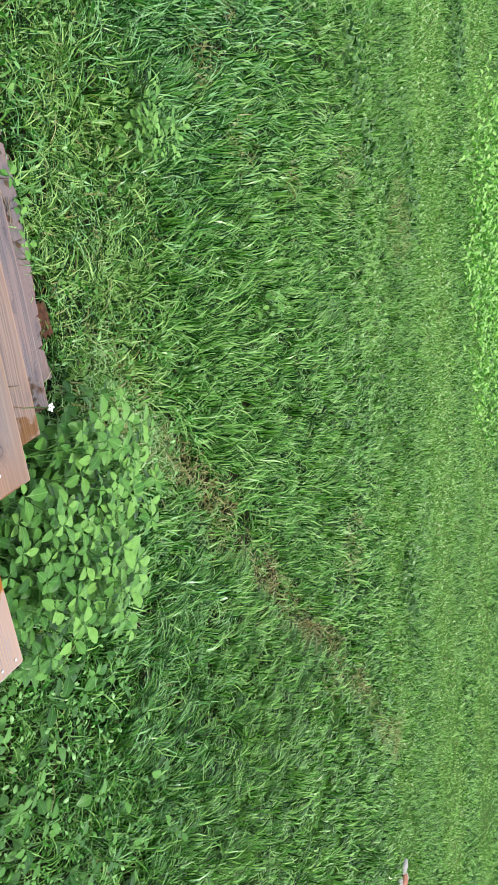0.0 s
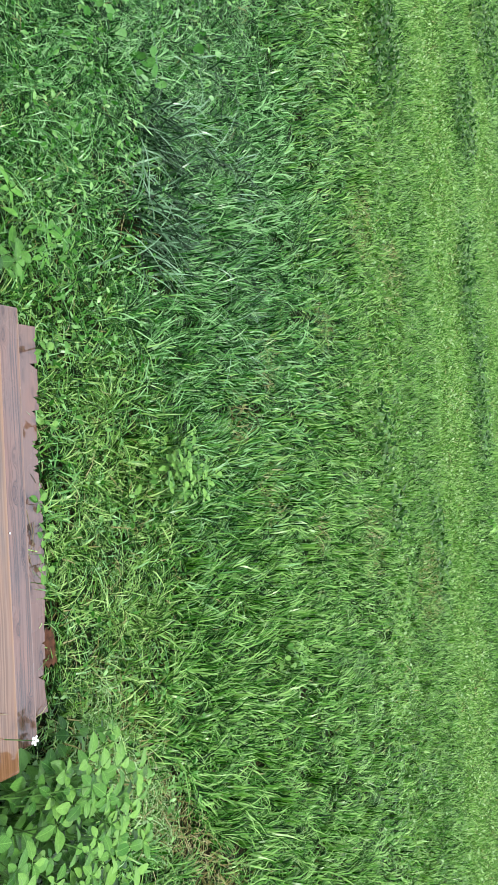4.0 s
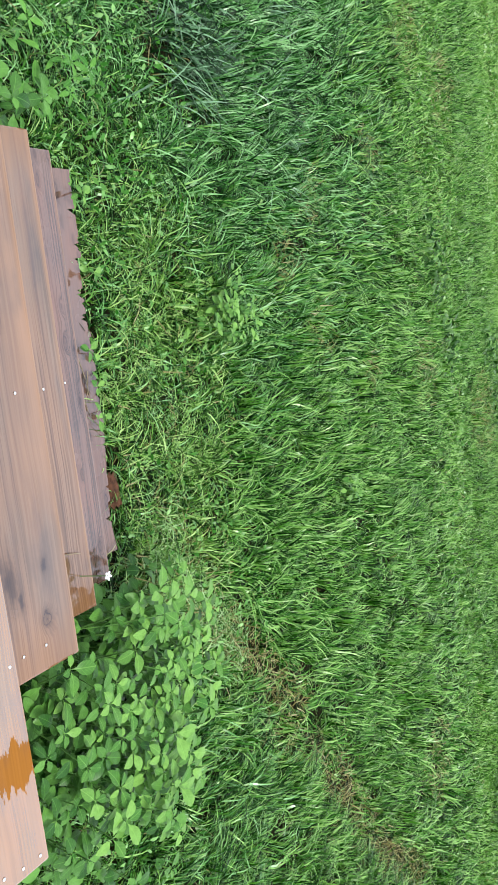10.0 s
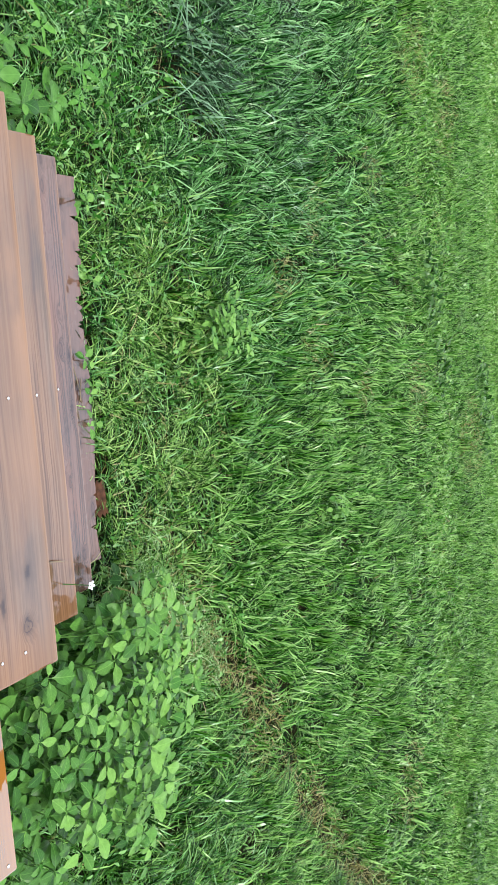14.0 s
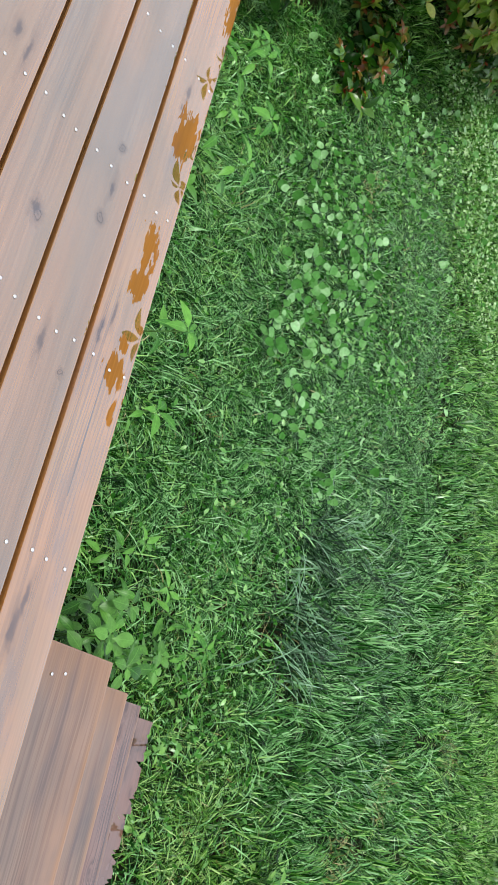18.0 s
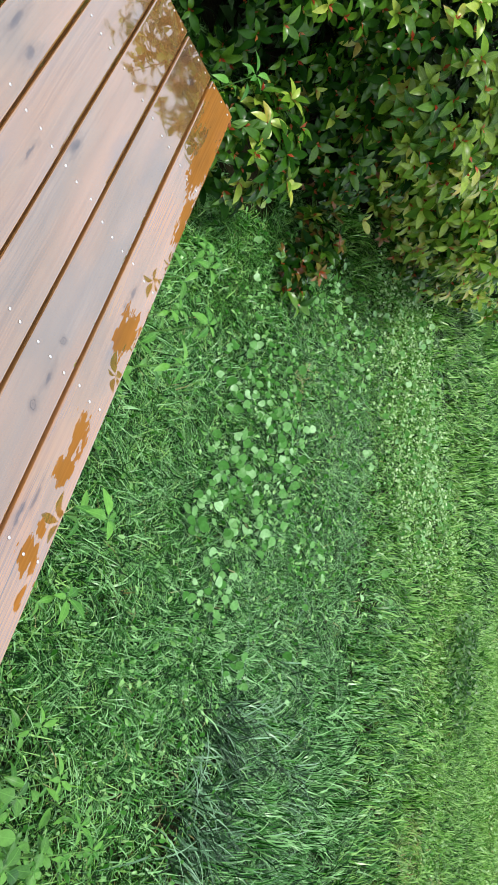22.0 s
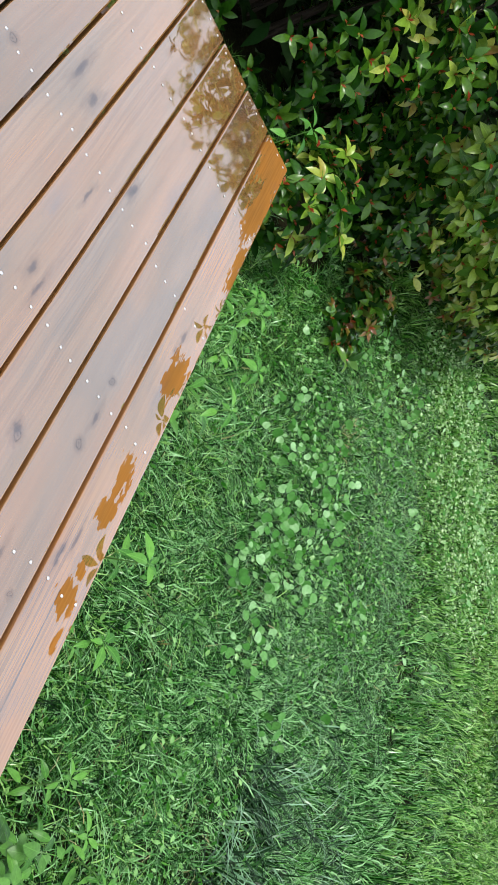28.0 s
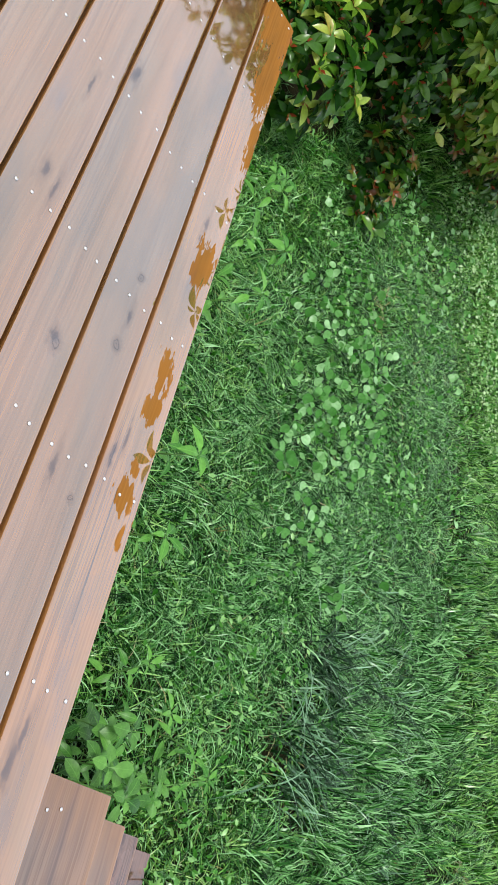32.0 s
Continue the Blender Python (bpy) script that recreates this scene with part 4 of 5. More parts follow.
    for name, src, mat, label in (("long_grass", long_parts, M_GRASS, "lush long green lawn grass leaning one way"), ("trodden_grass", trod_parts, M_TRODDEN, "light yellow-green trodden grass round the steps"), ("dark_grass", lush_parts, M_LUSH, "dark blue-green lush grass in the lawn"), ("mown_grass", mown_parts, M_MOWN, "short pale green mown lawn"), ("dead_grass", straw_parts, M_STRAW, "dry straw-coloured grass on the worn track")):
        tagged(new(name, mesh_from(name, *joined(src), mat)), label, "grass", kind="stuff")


def build_tuft():
    """Coarse arching blades that spread from a dark heart."""
    sets = []
    for cx, cy, rx, ry, n, out in ((1.55, 1.62, 0.36, 0.16, 300, 0.12), (1.74, 1.50, 0.16, 0.10, 60, 0.3), (1.42, 2.08, 0.34, 0.26, 130, 0.2), (1.90, 2.12, 0.26, 0.20, 80, 0.2), (1.05, 2.0, 0.30, 0.25, 40, 0.2)):
        a, r = rng.uniform(0, 6.283, n), np.sqrt(rng.uniform(0.15, 1.0, n))
        x, y = cx + rx * r * np.cos(a), cy + ry * r * np.sin(a)
        p = np.stack([x, y, ground_z(x, y)], -1)
        head = np.where(rng.random(n) < out, a + rng.normal(0, 0.7, n), rng.normal(1.35, 0.62, n))
        sets.append(blades(p, head, rng.uniform(0.10, 0.21, n), rng.uniform(0.0065, 0.0105, n), rng.uniform(0.8, 2.2, n), 5, 0.95))
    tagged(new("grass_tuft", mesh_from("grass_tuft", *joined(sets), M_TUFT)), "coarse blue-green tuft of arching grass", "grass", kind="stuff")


build_grass()
build_tuft()


# ---- low leaves in the turf ----
def round_leaf(n=9, notch=0.3):
    vs, ts = [(0.36, 0, 0.0)], []
    for k in range(n):
        a = -math.pi + 2 * math.pi * (k + 0.5) / n
        r = 0.5 * (1 - notch * max(0, -math.cos(a)) ** 6)
        vs.append((0.45 + r * math.cos(a), r * 0.95 * math.sin(a), 0.10 + 0.08 * abs(math.sin(a)) ** 2))
    for k in range(n):
        ts.append((0, 1 + k, 1 + (k + 1) % n))
    return np.array(vs), np.array(ts)


def leaf_layer(name, shape, x, y, zlo, zhi, slo, shi, mat, label, tilt=0.35):
    n = len(x)
    p = np.stack([x, y, ground_z(x, y) + rng.uniform(zlo, zhi, n)], -1)
    turn = rotations(rng.uniform(0, 6.283, n), rng.normal(0.0, tilt, n), rng.normal(0, tilt, n))
    face = np.full(n, math.atan2(-0.85, 0.5)) + rng.normal(0, 0.4, n)
    turn = rotations(face, np.zeros(n), np.zeros(n)) @ rotations(np.zeros(n), rng.normal(-0.5, 0.2, n), np.zeros(n)) @ rotations(-face, np.zeros(n), np.zeros(n)) @ turn
    v, t = scatter(shape, p, turn, rng.uniform(slo, shi, n))
    return tagged(new(name, mesh_from(name, v, t, mat)), label, "weeds", kind="stuff")


def build_low_leaves():
    n = 80000
    x, y = rng.uniform(-2.8, 5.2, n), rng.uniform(0.02, 6.0, n)
    w = weedy(x, y)
    left = soft(np.hypot((x + 0.35) / 1.3, (y - 1.9) / 1.1) - 1 - 0.15 * wave(3 * x, 3 * y), 0.5)
    core_near = soft(np.hypot((x - 0.05) / 0.75, (y - 1.55) / 0.6) - 1 - 0.15 * wave(3 * x, 3 * y), 0.5)
    near = soft(np.hypot((x - 1.75) / 0.7, (y - 1.2) / 0.35) - 1, 0.5)
    strip = clover_strip(x, y)
    right = soft(np.hypot((x - 4.75) / 0.75, (y - 0.45) / 0.5) - 1, 0.4)
    short = mown(x, y) * soft(y - 5.4, 1.0) * np.clip(0.9 - lane(x, y) + wave(1.7 * x, 4 * y), 0, 1)
    weeds = soft(np.hypot((x - 3.75) / 0.42, (y - 0.55) / 0.6) - 1, 0.4)
    pale = soft(np.hypot((x - 3.62) / 0.30, (y - 1.42) / 0.26) - 1, 0.5)
    chance = 0.3 * pale + 0.14 * w + 0.20 * left + 0.35 * core_near + 0.30 * near + 0.4 * strip + 0.7 * right + 0.22 * short + 0.6 * weeds
    keep = (rng.random(n) < chance) & ~under_steps(x, y) & ~under_deck(x, y) & ~under_shrub(x, y)
    x, y = x[keep], y[keep]
    leaf_layer("clover", leaf_shape(0.55, 3, 0.2, 0.2), x, y, 0.02, 0.070, 0.013, 0.031, M_CLOVER, "small-leaved clover and weeds among the turf", 0.4)
    x, y = rng.uniform(-2.9, 0.3, 22000), rng.uniform(1.6, 4.2, 22000)
    keep = (rng.random(22000) < 0.95 * clover_strip(x, y) * np.clip(0.75 + 0.6 * wave(5 * x, 5 * y), 0.1, 1)) & open_ground(x, y)
    leaf_layer("pale_clover", leaf_shape(0.7, 3, 0.2, 0.1), x[keep], y[keep], 0.03, 0.075, 0.014, 0.030, M_PALECLOVER, "pale green low clover in a strip by the shrub", 0.3)
    x, y = rng.uniform(-3.0, 9.0, 60000), rng.uniform(3.4, 8.5, 60000)
    keep = rng.random(60000) < 0.30 * mown(x, y) * np.clip(0.85 - lane(x, y) + 0.5 * wave(2.7 * x, 4 * y), 0, 1)
    leaf_layer("lawn_clover", leaf_shape(0.65, 3, 0.2, 0.1), x[keep], y[keep], 0.02, 0.05, 0.012, 0.032, M_PALECLOVER, "pale clover and small weeds in the short lawn", 0.45)
    x, y = rng.uniform(3.2, 4.1, 6000), rng.uniform(0.9, 1.7, 6000)
    keep = rng.random(6000) < 0.9 * soft(seg_dist(x, y, (3.40, 1.13), (3.85, 1.42)) - 0.10 - 0.04 * wave(6 * x, 6 * y), 0.14)
    x, y = x[keep], y[keep]
    n = len(x)
    p = np.stack([x, y, ground_z(x, y) + 0.01], -1)
    v, t = blades(p, rng.uniform(0, 6.283, n), rng.uniform(0.03, 0.075, n), rng.uniform(0.004, 0.007, n), rng.uniform(0.7, 1.9, n), 3, 0.95)
    tagged(new("silvery_grass", mesh_from("silvery_grass", v, t, M_PALECLOVER)), "pale silvery fine grass beside the worn track", "grass", kind="stuff")
    n = 9500
    x, y = rng.uniform(-2.6, 1.6, n), rng.uniform(0.6, 3.8, n)
    core = soft(np.hypot((x - 0.20) / 0.50, (y - 1.32) / 0.34) - 1 - 0.2 * wave(4 * x, 4 * y), 0.5)
    halo = soft(np.hypot((x + 0.5) / 1.6, (y - 1.9) / 1.3) - 1, 0.5)
    knots = 0.0
    for kx, ky, kr in ((0.97, 1.26, 0.17), (0.35, 1.96, 0.14), (-0.86, 1.87, 0.30), (-0.95, 1.45, 0.22), (1.15, 1.55, 0.09), (0.75, 1.05, 0.10)):
        knots = np.maximum(knots, soft(np.hypot(x - kx, y - ky) / kr - 1, 0.5))
    keep = rng.random(n) < 0.72 * core + 0.42 * knots + 0.17 * clover_strip(x, y) + 0.022 * halo * (1 + wave(4 * x, 4 * y))
    x, y = x[keep], y[keep]
    leaf_layer("round_leaved_weeds", round_leaf(12, 0.5), x, y, 0.040, 0.095, 0.019, 0.050, M_ROUND, "round pale green weed leaves spread over turf", 0.38)


build_low_leaves()


# ---- leafy plants ----
LEAF_BROAD = mesh_from("leaf", *leaf_shape(0.56, 9, 0.16, 0.14, 0.95, 0.3, 0.66, 0.2), M_BROAD)
LEAF_PALE = mesh_from("leaf", *leaf_shape(0.54, 9, 0.18, 0.14, 0.95, 0.3, 0.66, 0.2), M_PALELEAF)
LEAF_LANCE = mesh_from("leaf", *leaf_shape(0.36, 8, 0.25, 0.20, 0.9, 0.4, 0.9, 0.12), M_LANCE)
LEAF_SHRUB = mesh_from("leaf", *leaf_shape(0.42, 7, 0.34, 0.24, 1.0, 0.2, 0.72), M_SHRUBLEAF)
LEAF_OLIVE = mesh_from("leaf", *leaf_shape(0.42, 7, 0.34, 0.24, 1.0, 0.2, 0.72), M_OLIVELEAF)


def plant(name, x, y, height, pairs, size, leaf, label, category, r, lean=(0, 0), top=4, low=0.25, tip_leaf=None):
    """A leafy stem with opposite pairs of leaves and a tuft at its tip."""
    z = float(ground_z(np.array(x), np.array(y)))
    root = base(name, pose(x, y, z), label, category, name + "s by the deck")
    pts = [Vector((lean[0] * s * s * height, lean[1] * s * s * height, s * height)) for s in (0, 0.35, 0.7, 1.0)]
    part("stem", mesh_from("stem", *tube(pts, (0.003, 0.0026, 0.002, 0.0014)), M_STEM), root)
    spin = r.uniform(0, 180)
    for k in range(pairs):
        s = low + (1 - low) * k / max(1, pairs - 0.5)
        p = Vector((lean[0] * s * s * height, lean[1] * s * s * height, s * height))
        big = 1.15 * size * (1.1 - 0.45 * s) * r.uniform(0.85, 1.15)
        for j in range(2):
            turn = spin + 180 * j + r.uniform(-20, 20)
            m = Matrix.Translation(p) @ pose(0, 0, 0, 0, 0, turn) @ pose(0.006, 0, 0, r.uniform(-20, 20), -r.uniform(-22, 16), 0) @ Matrix.Scale(big, 4)
            part("leaf", leaf, root, m)
        spin += 90 + r.uniform(-15, 15)
    for j in range(top):
        m = Matrix.Translation(pts[-1]) @ pose(0, 0, 0, 0, 0, 360 / top * j + r.uniform(-15, 15)) @ pose(0, 0, 0, r.uniform(-15, 15), -r.uniform(-8, 30), 0) @ Matrix.Scale(size * r.uniform(0.45, 1.0), 4)
        part("leaf", tip_leaf or leaf, root, m)
    return root


def build_plants():
    r = random.Random(11)
    for k in range(150):
        x, y = r.uniform(3.37, 3.90), r.uniform(0.08, 0.94)
        if y > 0.92 - 1.2 * max(0.0, x - 3.66):
            continue
        h = 0.16 + 0.30 * (1 - abs(y - 0.45) / 0.8) * r.uniform(0.7, 1.1)
        plant("leafy_weed", x, y, h, r.choice((4, 4, 5, 6)), r.uniform(0.046, 0.076), LEAF_BROAD, "bright green leafy weed with broad pointed leaves", "weed", r, (r.uniform(-0.3, 0.3), r.uniform(-0.2, 0.4)), r.choice((4, 5)), 0.25, LEAF_PALE if y > r.uniform(0.2, 0.5) else LEAF_BROAD)
    for x, y, h in ((1.98, 0.50, 0.22), (2.05, 0.40, 0.26), (1.90, 0.62, 0.20), (2.02, 0.75, 0.2), (1.78, 0.55, 0.16), (1.85, 0.85, 0.17), (2.06, 0.62, 0.34), (1.70, 0.30, 0.12), (1.92, 0.25, 0.18)):
        plant("lance_leaved_weed", x, y, 0.9 * h, 4, r.uniform(0.050, 0.072), LEAF_LANCE, "light green weed with narrow pointed leaves beside the deck", "weed", r, (r.uniform(-0.4, 0.4), r.uniform(0, 0.5)), 5)
    for x, y, h in ((2.03, 0.42, 0.30), (1.97, 0.50, 0.27), (2.08, 0.56, 0.30), (2.02, 0.66, 0.22), (1.92, 0.42, 0.20), (2.07, 0.34, 0.34)):
        plant("leafy_weed", x, y, h, 4, r.uniform(0.050, 0.072), LEAF_BROAD, "bright green leafy weed growing up beside the steps", "weed", r, (r.uniform(-0.2, 0.15), r.uniform(-0.1, 0.3)), 4, 0.3)
    for x, y, h in ((0.60, 0.06, 0.60), (0.70, 0.05, 0.62), (0.86, 0.055, 0.66), (0.97, 0.05, 0.64), (0.48, 0.07, 0.54), (0.78, 0.07, 0.55), (1.40, 0.05, 0.62), (1.62, 0.05, 0.59)):
        plant("tall_weed", x, y, h, 5, r.uniform(0.052, 0.075), LEAF_LANCE, "tall green weed growing up past the deck edge", "weed", r, (r.uniform(-0.1, 0.1), r.uniform(0, 0.05)), 5, 0.6)
    plant("tall_weed", -0.10, -0.05, 0.64, 6, 0.085, LEAF_LANCE, "tall green weed at the deck corner", "weed", r, (0, 0), 5, 0.5)
    for k in range(26):
        x, y = r.gauss(2.62, 0.06), r.gauss(1.58, 0.07)
        plant("low_weed", x, y, r.uniform(0.11, 0.17), 2, r.uniform(0.036, 0.05), LEAF_PALE, "small bright green weed in the lawn", "weed", r, (0, 0), 4)
    for k in range(46):
        x, y = r.uniform(4.05, 5.35), r.uniform(0.05, 0.95)
        plant("low_weed", x, y, r.uniform(0.06, 0.16), 2, r.uniform(0.05, 0.075), LEAF_BROAD, "yellow-green low weed in rough turf", "weed", r, (r.uniform(-0.3, 0.3), r.uniform(-0.2, 0.4)), 3)
    for k in range(4):
        plant("low_weed", 3.50 + r.gauss(0, 0.03), 2.42 + r.gauss(0, 0.04), 0.13, 2, 0.050, LEAF_PALE, "pale green weed rosette in the lawn", "weed", r, (0, 0), 5)


build_plants()


# ---- shrub ----
LUMPS = (((-1.42, -0.10, 0.40), (0.66, 0.68, 0.68)), ((-1.85, 0.85, 0.45), (0.78, 0.72, 0.72)), ((-2.55, 2.0, 0.50), (0.85, 0.80, 0.75)), ((-3.3, 3.0, 0.5), (0.85, 0.8, 0.75)),
         ((-1.75, 0.35, 0.95), (0.75, 0.75, 0.80)), ((-2.6, 1.2, 0.95), (0.9, 0.9, 0.85)), ((-2.6, 0.2, 0.7), (1.1, 1.0, 0.95)), ((-3.6, 1.9, 0.75), (1.2, 1.2, 0.95)), ((-1.85, -1.2, 0.5), (0.85, 0.9, 0.9)),
         ((-0.52, 0.38, 0.26), (0.24, 0.20, 0.24)), ((-0.72, 1.22, 0.05), (0.19, 0.15, 0.07)), ((-0.98, 1.25, 0.12), (0.19, 0.12, 0.12)),
         ((-1.30, 0.72, 1.02), (0.60, 0.52, 0.42)), ((-1.75, 1.5, 0.85), (0.65, 0.60, 0.48)))


def build_shrub():
    shrub = base("shrub", pose(-2.0, 0.8, 0), "dense dark green shrub with whorled leaves and bronze young tips", "shrub")
    org = np.array((-2.0, 0.8, 0.0))
    pts, nor = [], []
    for c, rad in LUMPS:
        c, rad = np.array(c), np.array(rad)
        n = int((1900 if c[0] > -3 and c[1] > -0.9 else 800) * rad[0] * rad[1]) + 30
        d = rng.normal(size=(n, 3))
        d /= np.linalg.norm(d, axis=1)[:, None]
        rr = rng.uniform(0.66, 1.06, n) ** 0.7 if rad[0] > 0.2 else rng.uniform(0.1, 1.2, n)
        p = c + d * rad * (rr * (1 + 0.10 * wave(3 * d[:, 0] + c[0], 3 * d[:, 2] + c[1])))[:, None]
        keep = p[:, 2] > 0.06
        for c2, r2 in LUMPS:
            if tuple(c) != c2 and rad[0] > 0.2:
                keep &= (((p - np.array(c2)) / np.array(r2)) ** 2).sum(1) > 0.8
        if rad[0] > 0.3:
            keep &= (np.linalg.norm(p - np.array((-0.80, 0.74, 0.22)), axis=1) > 0.30) | (rng.random(n) < 0.12)
            keep &= (np.linalg.norm(p - np.array((-0.9, 0.25, 0.55)), axis=1) > 0.30) | (rng.random(n) < 0.5)
        keep &= ~((p[:, 0] > -0.12) & (p[:, 1] < 0.4))
        if rad[0] > 0.3:
            keep &= ~((p[:, 0] > -0.86 - 0.08 * wave(9 * p[:, 1], 9 * p[:, 2])) & (p[:, 1] < 0.10))
        g = d / rad
        g /= np.linalg.norm(g, axis=1)[:, None]
        pts.append(p[keep]), nor.append(g[keep])
    pts, nor = np.concatenate(pts), np.concatenate(nor)
    up = nor + np.array((0.25, 0.0, 0.9))
    up /= np.linalg.norm(up, axis=1)[:, None]
    near = np.argsort(np.hypot(pts[:, 0] + 0.7, pts[:, 1] - 0.6) - 0.2 * pts[:, 2])
    single = set(near[:60].tolist())
    shape, inner_shape = leaf_shape(0.42, 5, 0.34, 0.24, 1.0, 0.2, 0.72), leaf_shape(0.44, 3, 0.3, 0.3)
    sets = {0: [[], [], []], 1: [[], [], []], 2: [[], [], []]}
    buds = [[], [], []]
    for k in range(len(pts)):
        m = Vector(up[k]).to_track_quat("Z", "X").to_matrix()
        count = random.choice((4, 5, 5, 6, 7))
        spin = random.uniform(0, 6.28)
        far_side = min(1.0, max(0.0, (pts[k][1] - 0.55) * 1.2 + (-pts[k][0] - 1.2) * 0.6 + (pts[k][2] - 0.6) * 2.2))
        young = 1 if random.random() < 0.10 + 0.75 * far_side else 0
        if math.hypot(pts[k][0] + 0.52, pts[k][1] - 0.38) < 0.3 and random.random() < 0.25:
            young = 1
        if pts[k][1] > 1.05 and pts[k][2] < 0.45 and random.random() < (0.5 if pts[k][2] < 0.16 else 0.14):
            young = 2
        for j in range(2):
            e = m @ (Matrix.Rotation(spin + 2.1 * j, 3, "Z") @ Matrix.Rotation(-random.uniform(0.7, 1.2), 3, "Y"))
            buds[0].append(pts[k] - org), buds[1].append(np.array(e)), buds[2].append(random.uniform(0.020, 0.036))
        for j in range(count):
            a = spin + 6.283 * j / count + random.uniform(-0.25, 0.25)
            e = m @ (Matrix.Rotation(a, 3, "Z") @ Matrix.Rotation(-random.uniform(0.05, 0.85), 3, "Y"))
            s = random.uniform(0.050, 0.096) * (0.7 if young == 2 else 1.0) * (1.0 + 0.12 * min(1.0, max(0.0, pts[k][1] - 0.5)))
            if k in single and j < 5 and young < 2:
                part("leaf", LEAF_OLIVE if young else LEAF_SHRUB, shrub, Matrix.Translation(Vector(pts[k] - org)) @ e.to_4x4() @ Matrix.Scale(s, 4))
            else:
                q = sets[young]
                q[0].append(pts[k] - org), q[1].append(np.array(e)), q[2].append(s)
    for young, name, mat, label in ((0, "foliage", M_BUSH, ""), (1, "young_foliage", M_YOUNG, "olive and bronze young leaves"), (2, "bronze_foliage", M_BRONZE, "reddish bronze leaves low on the shrub")):
        p, e, s = (np.array(q) for q in sets[young])
        tagged(part(name, mesh_from(name, *scatter(shape, p, e, s), mat), shrub, None, label), kind="stuff")
    tagged(part("bud", mesh_from("bud", *scatter(leaf_shape(0.5, 2), *(np.array(q) for q in buds)), M_BUD), shrub, None, "small reddish buds amid the whorls"), kind="stuff")
    # dark-coloured leaves fill the middle to paint shade behind the whorls
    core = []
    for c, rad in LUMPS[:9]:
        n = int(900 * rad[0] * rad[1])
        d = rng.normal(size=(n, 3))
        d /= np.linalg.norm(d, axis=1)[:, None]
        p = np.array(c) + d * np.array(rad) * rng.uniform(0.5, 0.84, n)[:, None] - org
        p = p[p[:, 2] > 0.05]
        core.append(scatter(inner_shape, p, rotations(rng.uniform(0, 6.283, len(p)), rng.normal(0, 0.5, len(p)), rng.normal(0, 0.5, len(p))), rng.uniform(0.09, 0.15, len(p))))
    tagged(part("inner_foliage", mesh_from("inner_foliage", *joined(core), M_INNER), shrub, None, "inner leaves with the shrub's shade in their dark colour"), kind="stuff")
    twigs = []
    for c, rad in LUMPS[:9]:
        foot = Vector((c[0], c[1], 0)) - Vector(org)
        for k in range(14):
            best = min((pts[random.randrange(len(pts))] for _ in range(120)), key=lambda p: abs(p[0] - c[0]) + abs(p[1] - c[1]))
            tip = Vector(best - org)
            start = foot + Vector((random.uniform(-0.15, 0.15), random.uniform(-0.15, 0.15), 0))
            mid = start.lerp(tip, 0.5) + Vector((0, 0, 0.12))
            twigs.append(tube([start, mid, tip], (0.009, 0.005, 0.002), 5))
    tagged(part("twig", mesh_from("twig", *joined(twigs), M_TWIG), shrub, None, "brown twigs inside the shrub"), kind="stuff")


build_shrub()


# ---- small things ----
def build_flower():
    root = base("white_flower", pose(3.22, 0.50, 0.0), "small white flower on a thin stalk by the steps", "flower")
    pts = [Vector((0, 0, 0)), Vector((0.01, -0.01, 0.2)), Vector((-0.005, -0.015, 0.36))]
    part("stem", mesh_from("stem", *tube(pts, (0.0018, 0.0016, 0.0012), 5), M_STEM), root)
    bm = bmesh.new()
    bmesh.ops.create_uvsphere(bm, u_segments=8, v_segments=5, radius=1.0)
    bmesh.ops.scale(bm, vec=(0.006, 0.004, 0.0025), verts=bm.verts)
    me = from_bm("petal", bm, M_PETAL, True)
    for k in range(5):
        a = 72 * k
        part("petal", me, root, Matrix.Translation(pts[-1]) @ pose(0, 0, 0, 0, 0, a) @ pose(0.007, 0, 0.002, 0, -20, 0))


build_flower()


def build_step_weeds():
    r = random.Random(23)
    for x, y, h, lean in ((2.70, 0.935, 0.07, (-0.3, -1.1)), (2.77, 0.935, 0.08, (0.2, -1.0)), (2.86, 0.935, 0.07, (0.3, -1.2)), (2.22, 0.93, 0.12, (0.2, -0.4)), (2.45, 0.94, 0.09, (0.1, -0.3))):
        plant("low_weed", x, y, h, 2, 0.042, LEAF_PALE, "small weed leaning over the bottom plank of the steps", "weed", r, lean, 3)


build_step_weeds()


def build_bark():
    """A curled chunk of bark at the end of the bottom plank."""
    bm = bmesh.new()
    n, k = 14, 9
    grid = []
    for i in range(n + 1):
        row = []
        for j in range(k + 1):
            a = math.pi * (0.08 + 0.84 * j / k)
            rad = 0.030 * (1 + 0.12 * noise.noise(Vector((i * 0.5, j * 0.6, 1.0))))
            row.append(bm.verts.new((0.11 * i / n + 0.01 * math.sin(3.0 * j), rad * math.cos(a), 0.9 * rad * math.sin(a))))
        grid.append(row)
    for i in range(n):
        for j in range(k):
            bm.faces.new((grid[i][j], grid[i + 1][j], grid[i + 1][j + 1], grid[i][j + 1]))
    bmesh.ops.solidify(bm, geom=bm.faces[:], thickness=0.008)
    ob = new("bark_chunk", from_bm("bark_chunk", bm, M_BARK, True))
    ob.matrix_world = pose(3.06, 0.925, 0.0, 0, 0, 6)
    tagged(ob, "curled reddish-brown chunk of bark beside the steps", "bark")


build_bark()


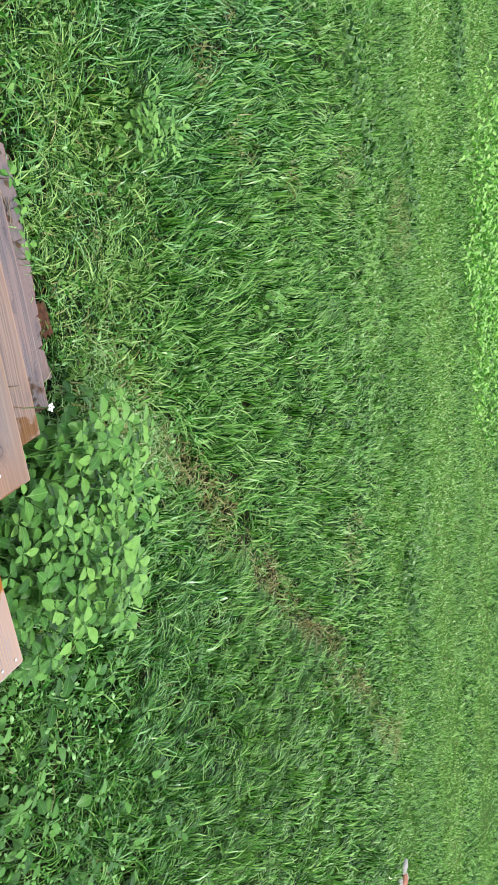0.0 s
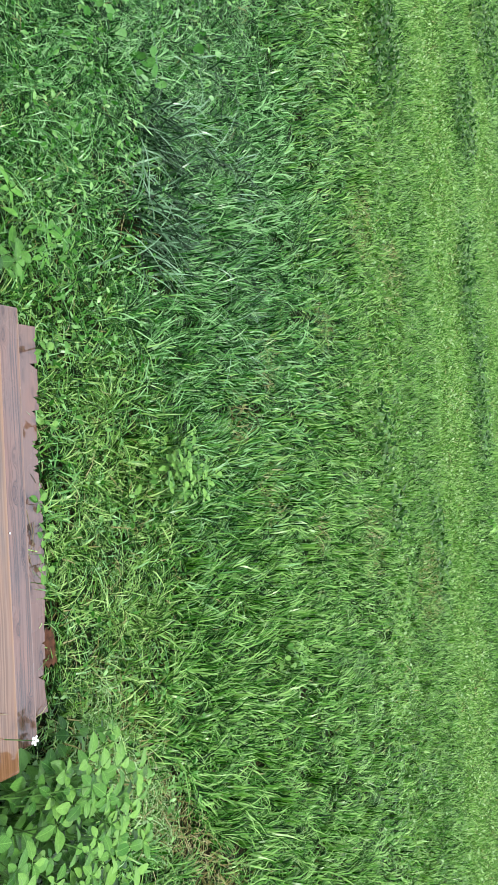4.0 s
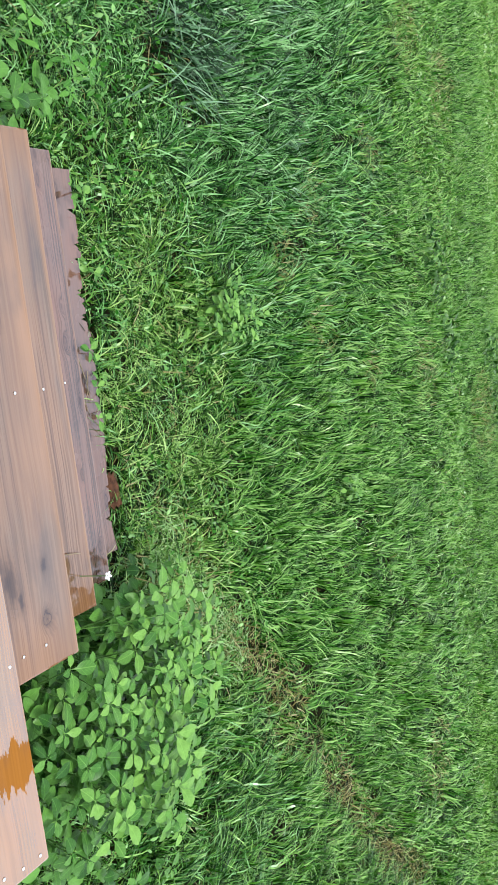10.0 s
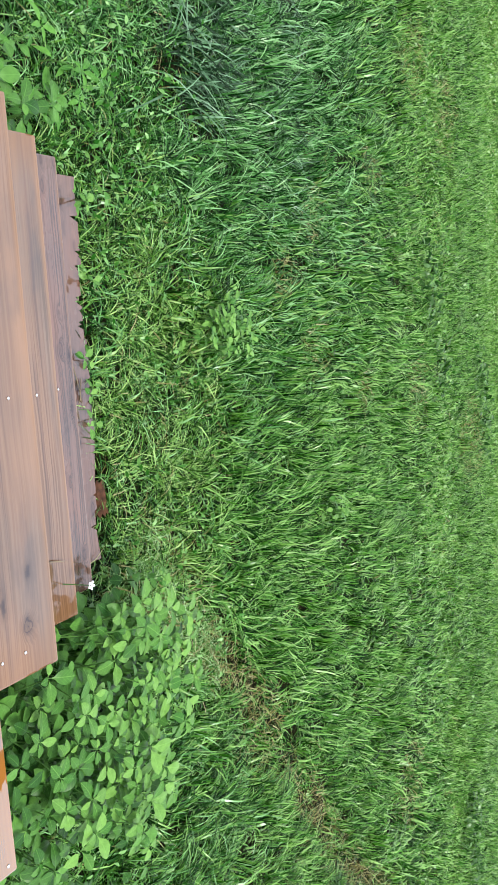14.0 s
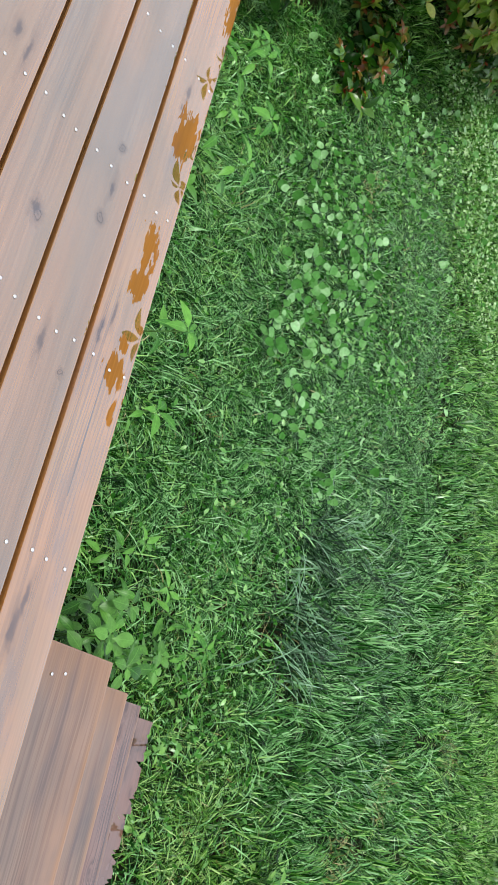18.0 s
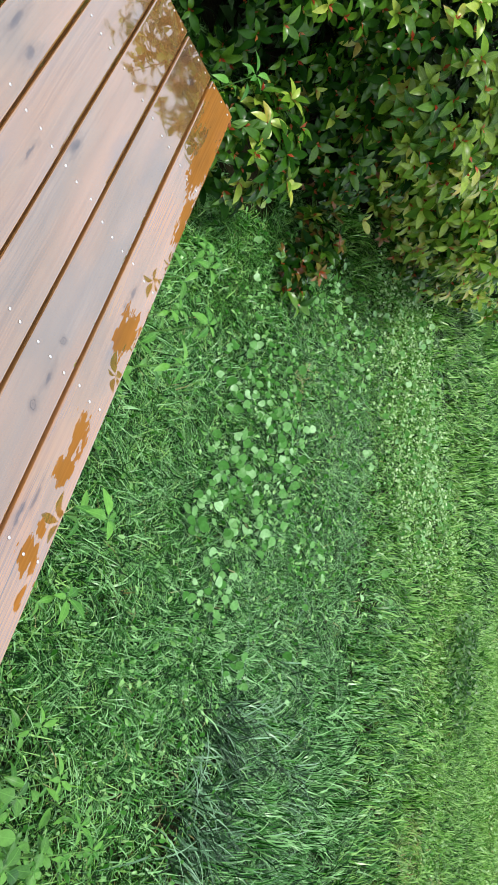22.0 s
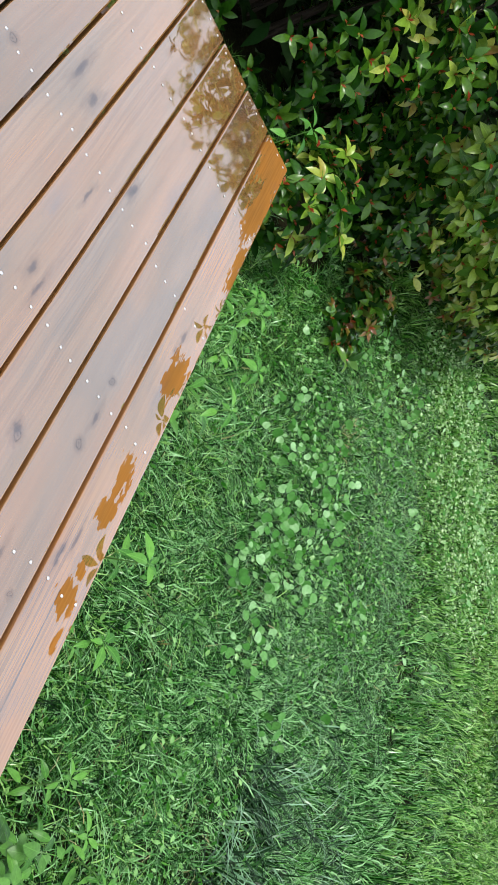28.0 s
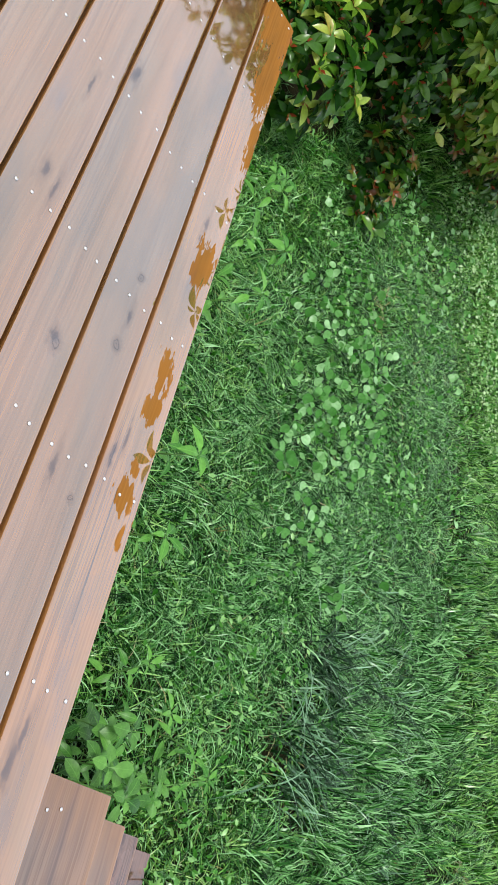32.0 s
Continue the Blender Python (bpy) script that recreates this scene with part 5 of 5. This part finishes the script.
def build_dry_bits():
    """A dry stalk on the tread and a few thin dead twigs on the bottom plank."""
    for name, label, pts, rad in (
            ("dry_stalk", "thin dry grass stalk lying on the wooden tread", ((3.154, 0.445, 0.270), (3.158, 0.468, 0.278), (3.165, 0.495, 0.273)), 0.0016),
            ("dry_twig", "thin dead twig lying on the bottom plank", ((2.70, 0.845, 0.032), (2.76, 0.858, 0.036), (2.83, 0.872, 0.032)), 0.0018),
            ("dry_twig", "thin dead twig lying on the bottom plank", ((2.74, 0.875, 0.032), (2.80, 0.862, 0.035), (2.85, 0.835, 0.032)), 0.0014),
            ("dry_twig", "thin dead twig lying on the bottom plank", ((2.79, 0.80, 0.033), (2.83, 0.84, 0.037), (2.90, 0.868, 0.032)), 0.0013)):
        here = Vector(pts[0])
        line = [Vector(q) - here for q in pts]
        ob = new(name, mesh_from(name, *tube(line, (rad, 0.85 * rad, 0.5 * rad), 5), M_DRY))
        ob.matrix_world = Matrix.Translation(here)
        tagged(ob, label, "twig" if name == "dry_twig" else "stalk")


build_dry_bits()


def chunk(seed, size, squash):
    """A broken lump with flat facets."""
    bm = bmesh.new()
    bmesh.ops.create_icosphere(bm, subdivisions=2, radius=size)
    for v in bm.verts:
        v.co *= 1 + 0.35 * noise.noise(v.co * (0.7 / size) + Vector((seed, 0, 0)))
        v.co.z *= squash
    return bm


def build_rubble():
    spots = ((9.28, 4.02, 0.09, "broken_brick", M_BRICK, "broken red-brown brick lying in the lawn", "brick"), (9.16, 4.10, 0.07, "pale_stone", M_PALE, "pale grey stone lying in the lawn", "stone"),
             (9.35, 4.12, 0.06, "pale_stone", M_PALE, "pale grey stone lying in the lawn", "stone"), (9.20, 3.92, 0.06, "pale_stone", M_PALE, "pale grey stone lying in the lawn", "stone"), (9.43, 3.98, 0.08, "broken_brick", M_BRICK, "broken red-brown brick lying in the lawn", "brick"))
    for k, (x, y, size, name, mat, label, cat) in enumerate(spots):
        size *= 0.95
        ob = new(name, from_bm(name, chunk(k * 3.7, size, 0.4), mat))
        ob.matrix_world = pose(x, y, float(ground_z(np.array(x), np.array(y))) + 0.25 * size, 0, 0, 40 * k)
        tagged(ob, label, cat, "rubble in the lawn")


build_rubble()


def build_far_leaves():
    n = 12000
    x, y = rng.uniform(2.6, 7.0, n), rng.uniform(6.8, 10.0, n)
    keep = rng.random(n) < soft(np.hypot((x - 4.6) / 1.5, (y - 8.4) / 1.25) - 1 - 0.4 * wave(2.5 * x, 2.5 * y), 0.9)
    leaf_layer("leafy_ground_cover", leaf_shape(0.5, 3), x[keep], y[keep], 0.02, 0.11, 0.04, 0.075, M_COVER, "bright green leafy ground cover across the lawn", 0.4)
    n = 1600
    x, y = rng.uniform(-5.0, -2.6, n), rng.uniform(5.0, 6.6, n)
    keep = rng.random(n) < soft(seg_dist(x, y, (-4.35, 5.45), (-3.15, 6.0)) - 0.25, 0.3)
    leaf_layer("dark_weeds", leaf_shape(0.5, 3), x[keep], y[keep], 0.03, 0.35, 0.06, 0.11, M_DARKWEED, "dark green leafy weeds at the lawn edge", 0.5)
    # low dark clumps along the lawn's seams
    xs, ys = [], []
    for cx, cy, rx, ry in ((-0.10, 4.42, 0.30, 0.20), (-0.25, 4.45, 0.22, 0.18), (-1.88, 7.9, 0.6, 0.35), (-0.49, 6.8, 0.35, 0.25), (1.11, 6.37, 0.35, 0.18), (2.99, 4.08, 0.14, 0.09), (2.09, 6.7, 0.5, 0.2), (3.35, 5.08, 0.30, 0.10), (2.45, 3.95, 0.2, 0.07), (6.6, 4.6, 0.4, 0.1)):
        rx, ry = 1.25 * rx, 1.25 * ry
        n = int(2200 * rx * ry) + 40
        a, q = rng.uniform(0, 6.283, n), np.sqrt(rng.uniform(0, 1.3, n))
        xs.append(cx + rx * q * np.cos(a)), ys.append(cy + ry * q * np.sin(a))
    leaf_layer("low_dark_weeds", leaf_shape(0.5, 3), np.concatenate(xs), np.concatenate(ys), 0.03, 0.10, 0.028, 0.06, M_DARKWEED, "low dark green weeds in clumps on the lawn", 0.5)


build_far_leaves()
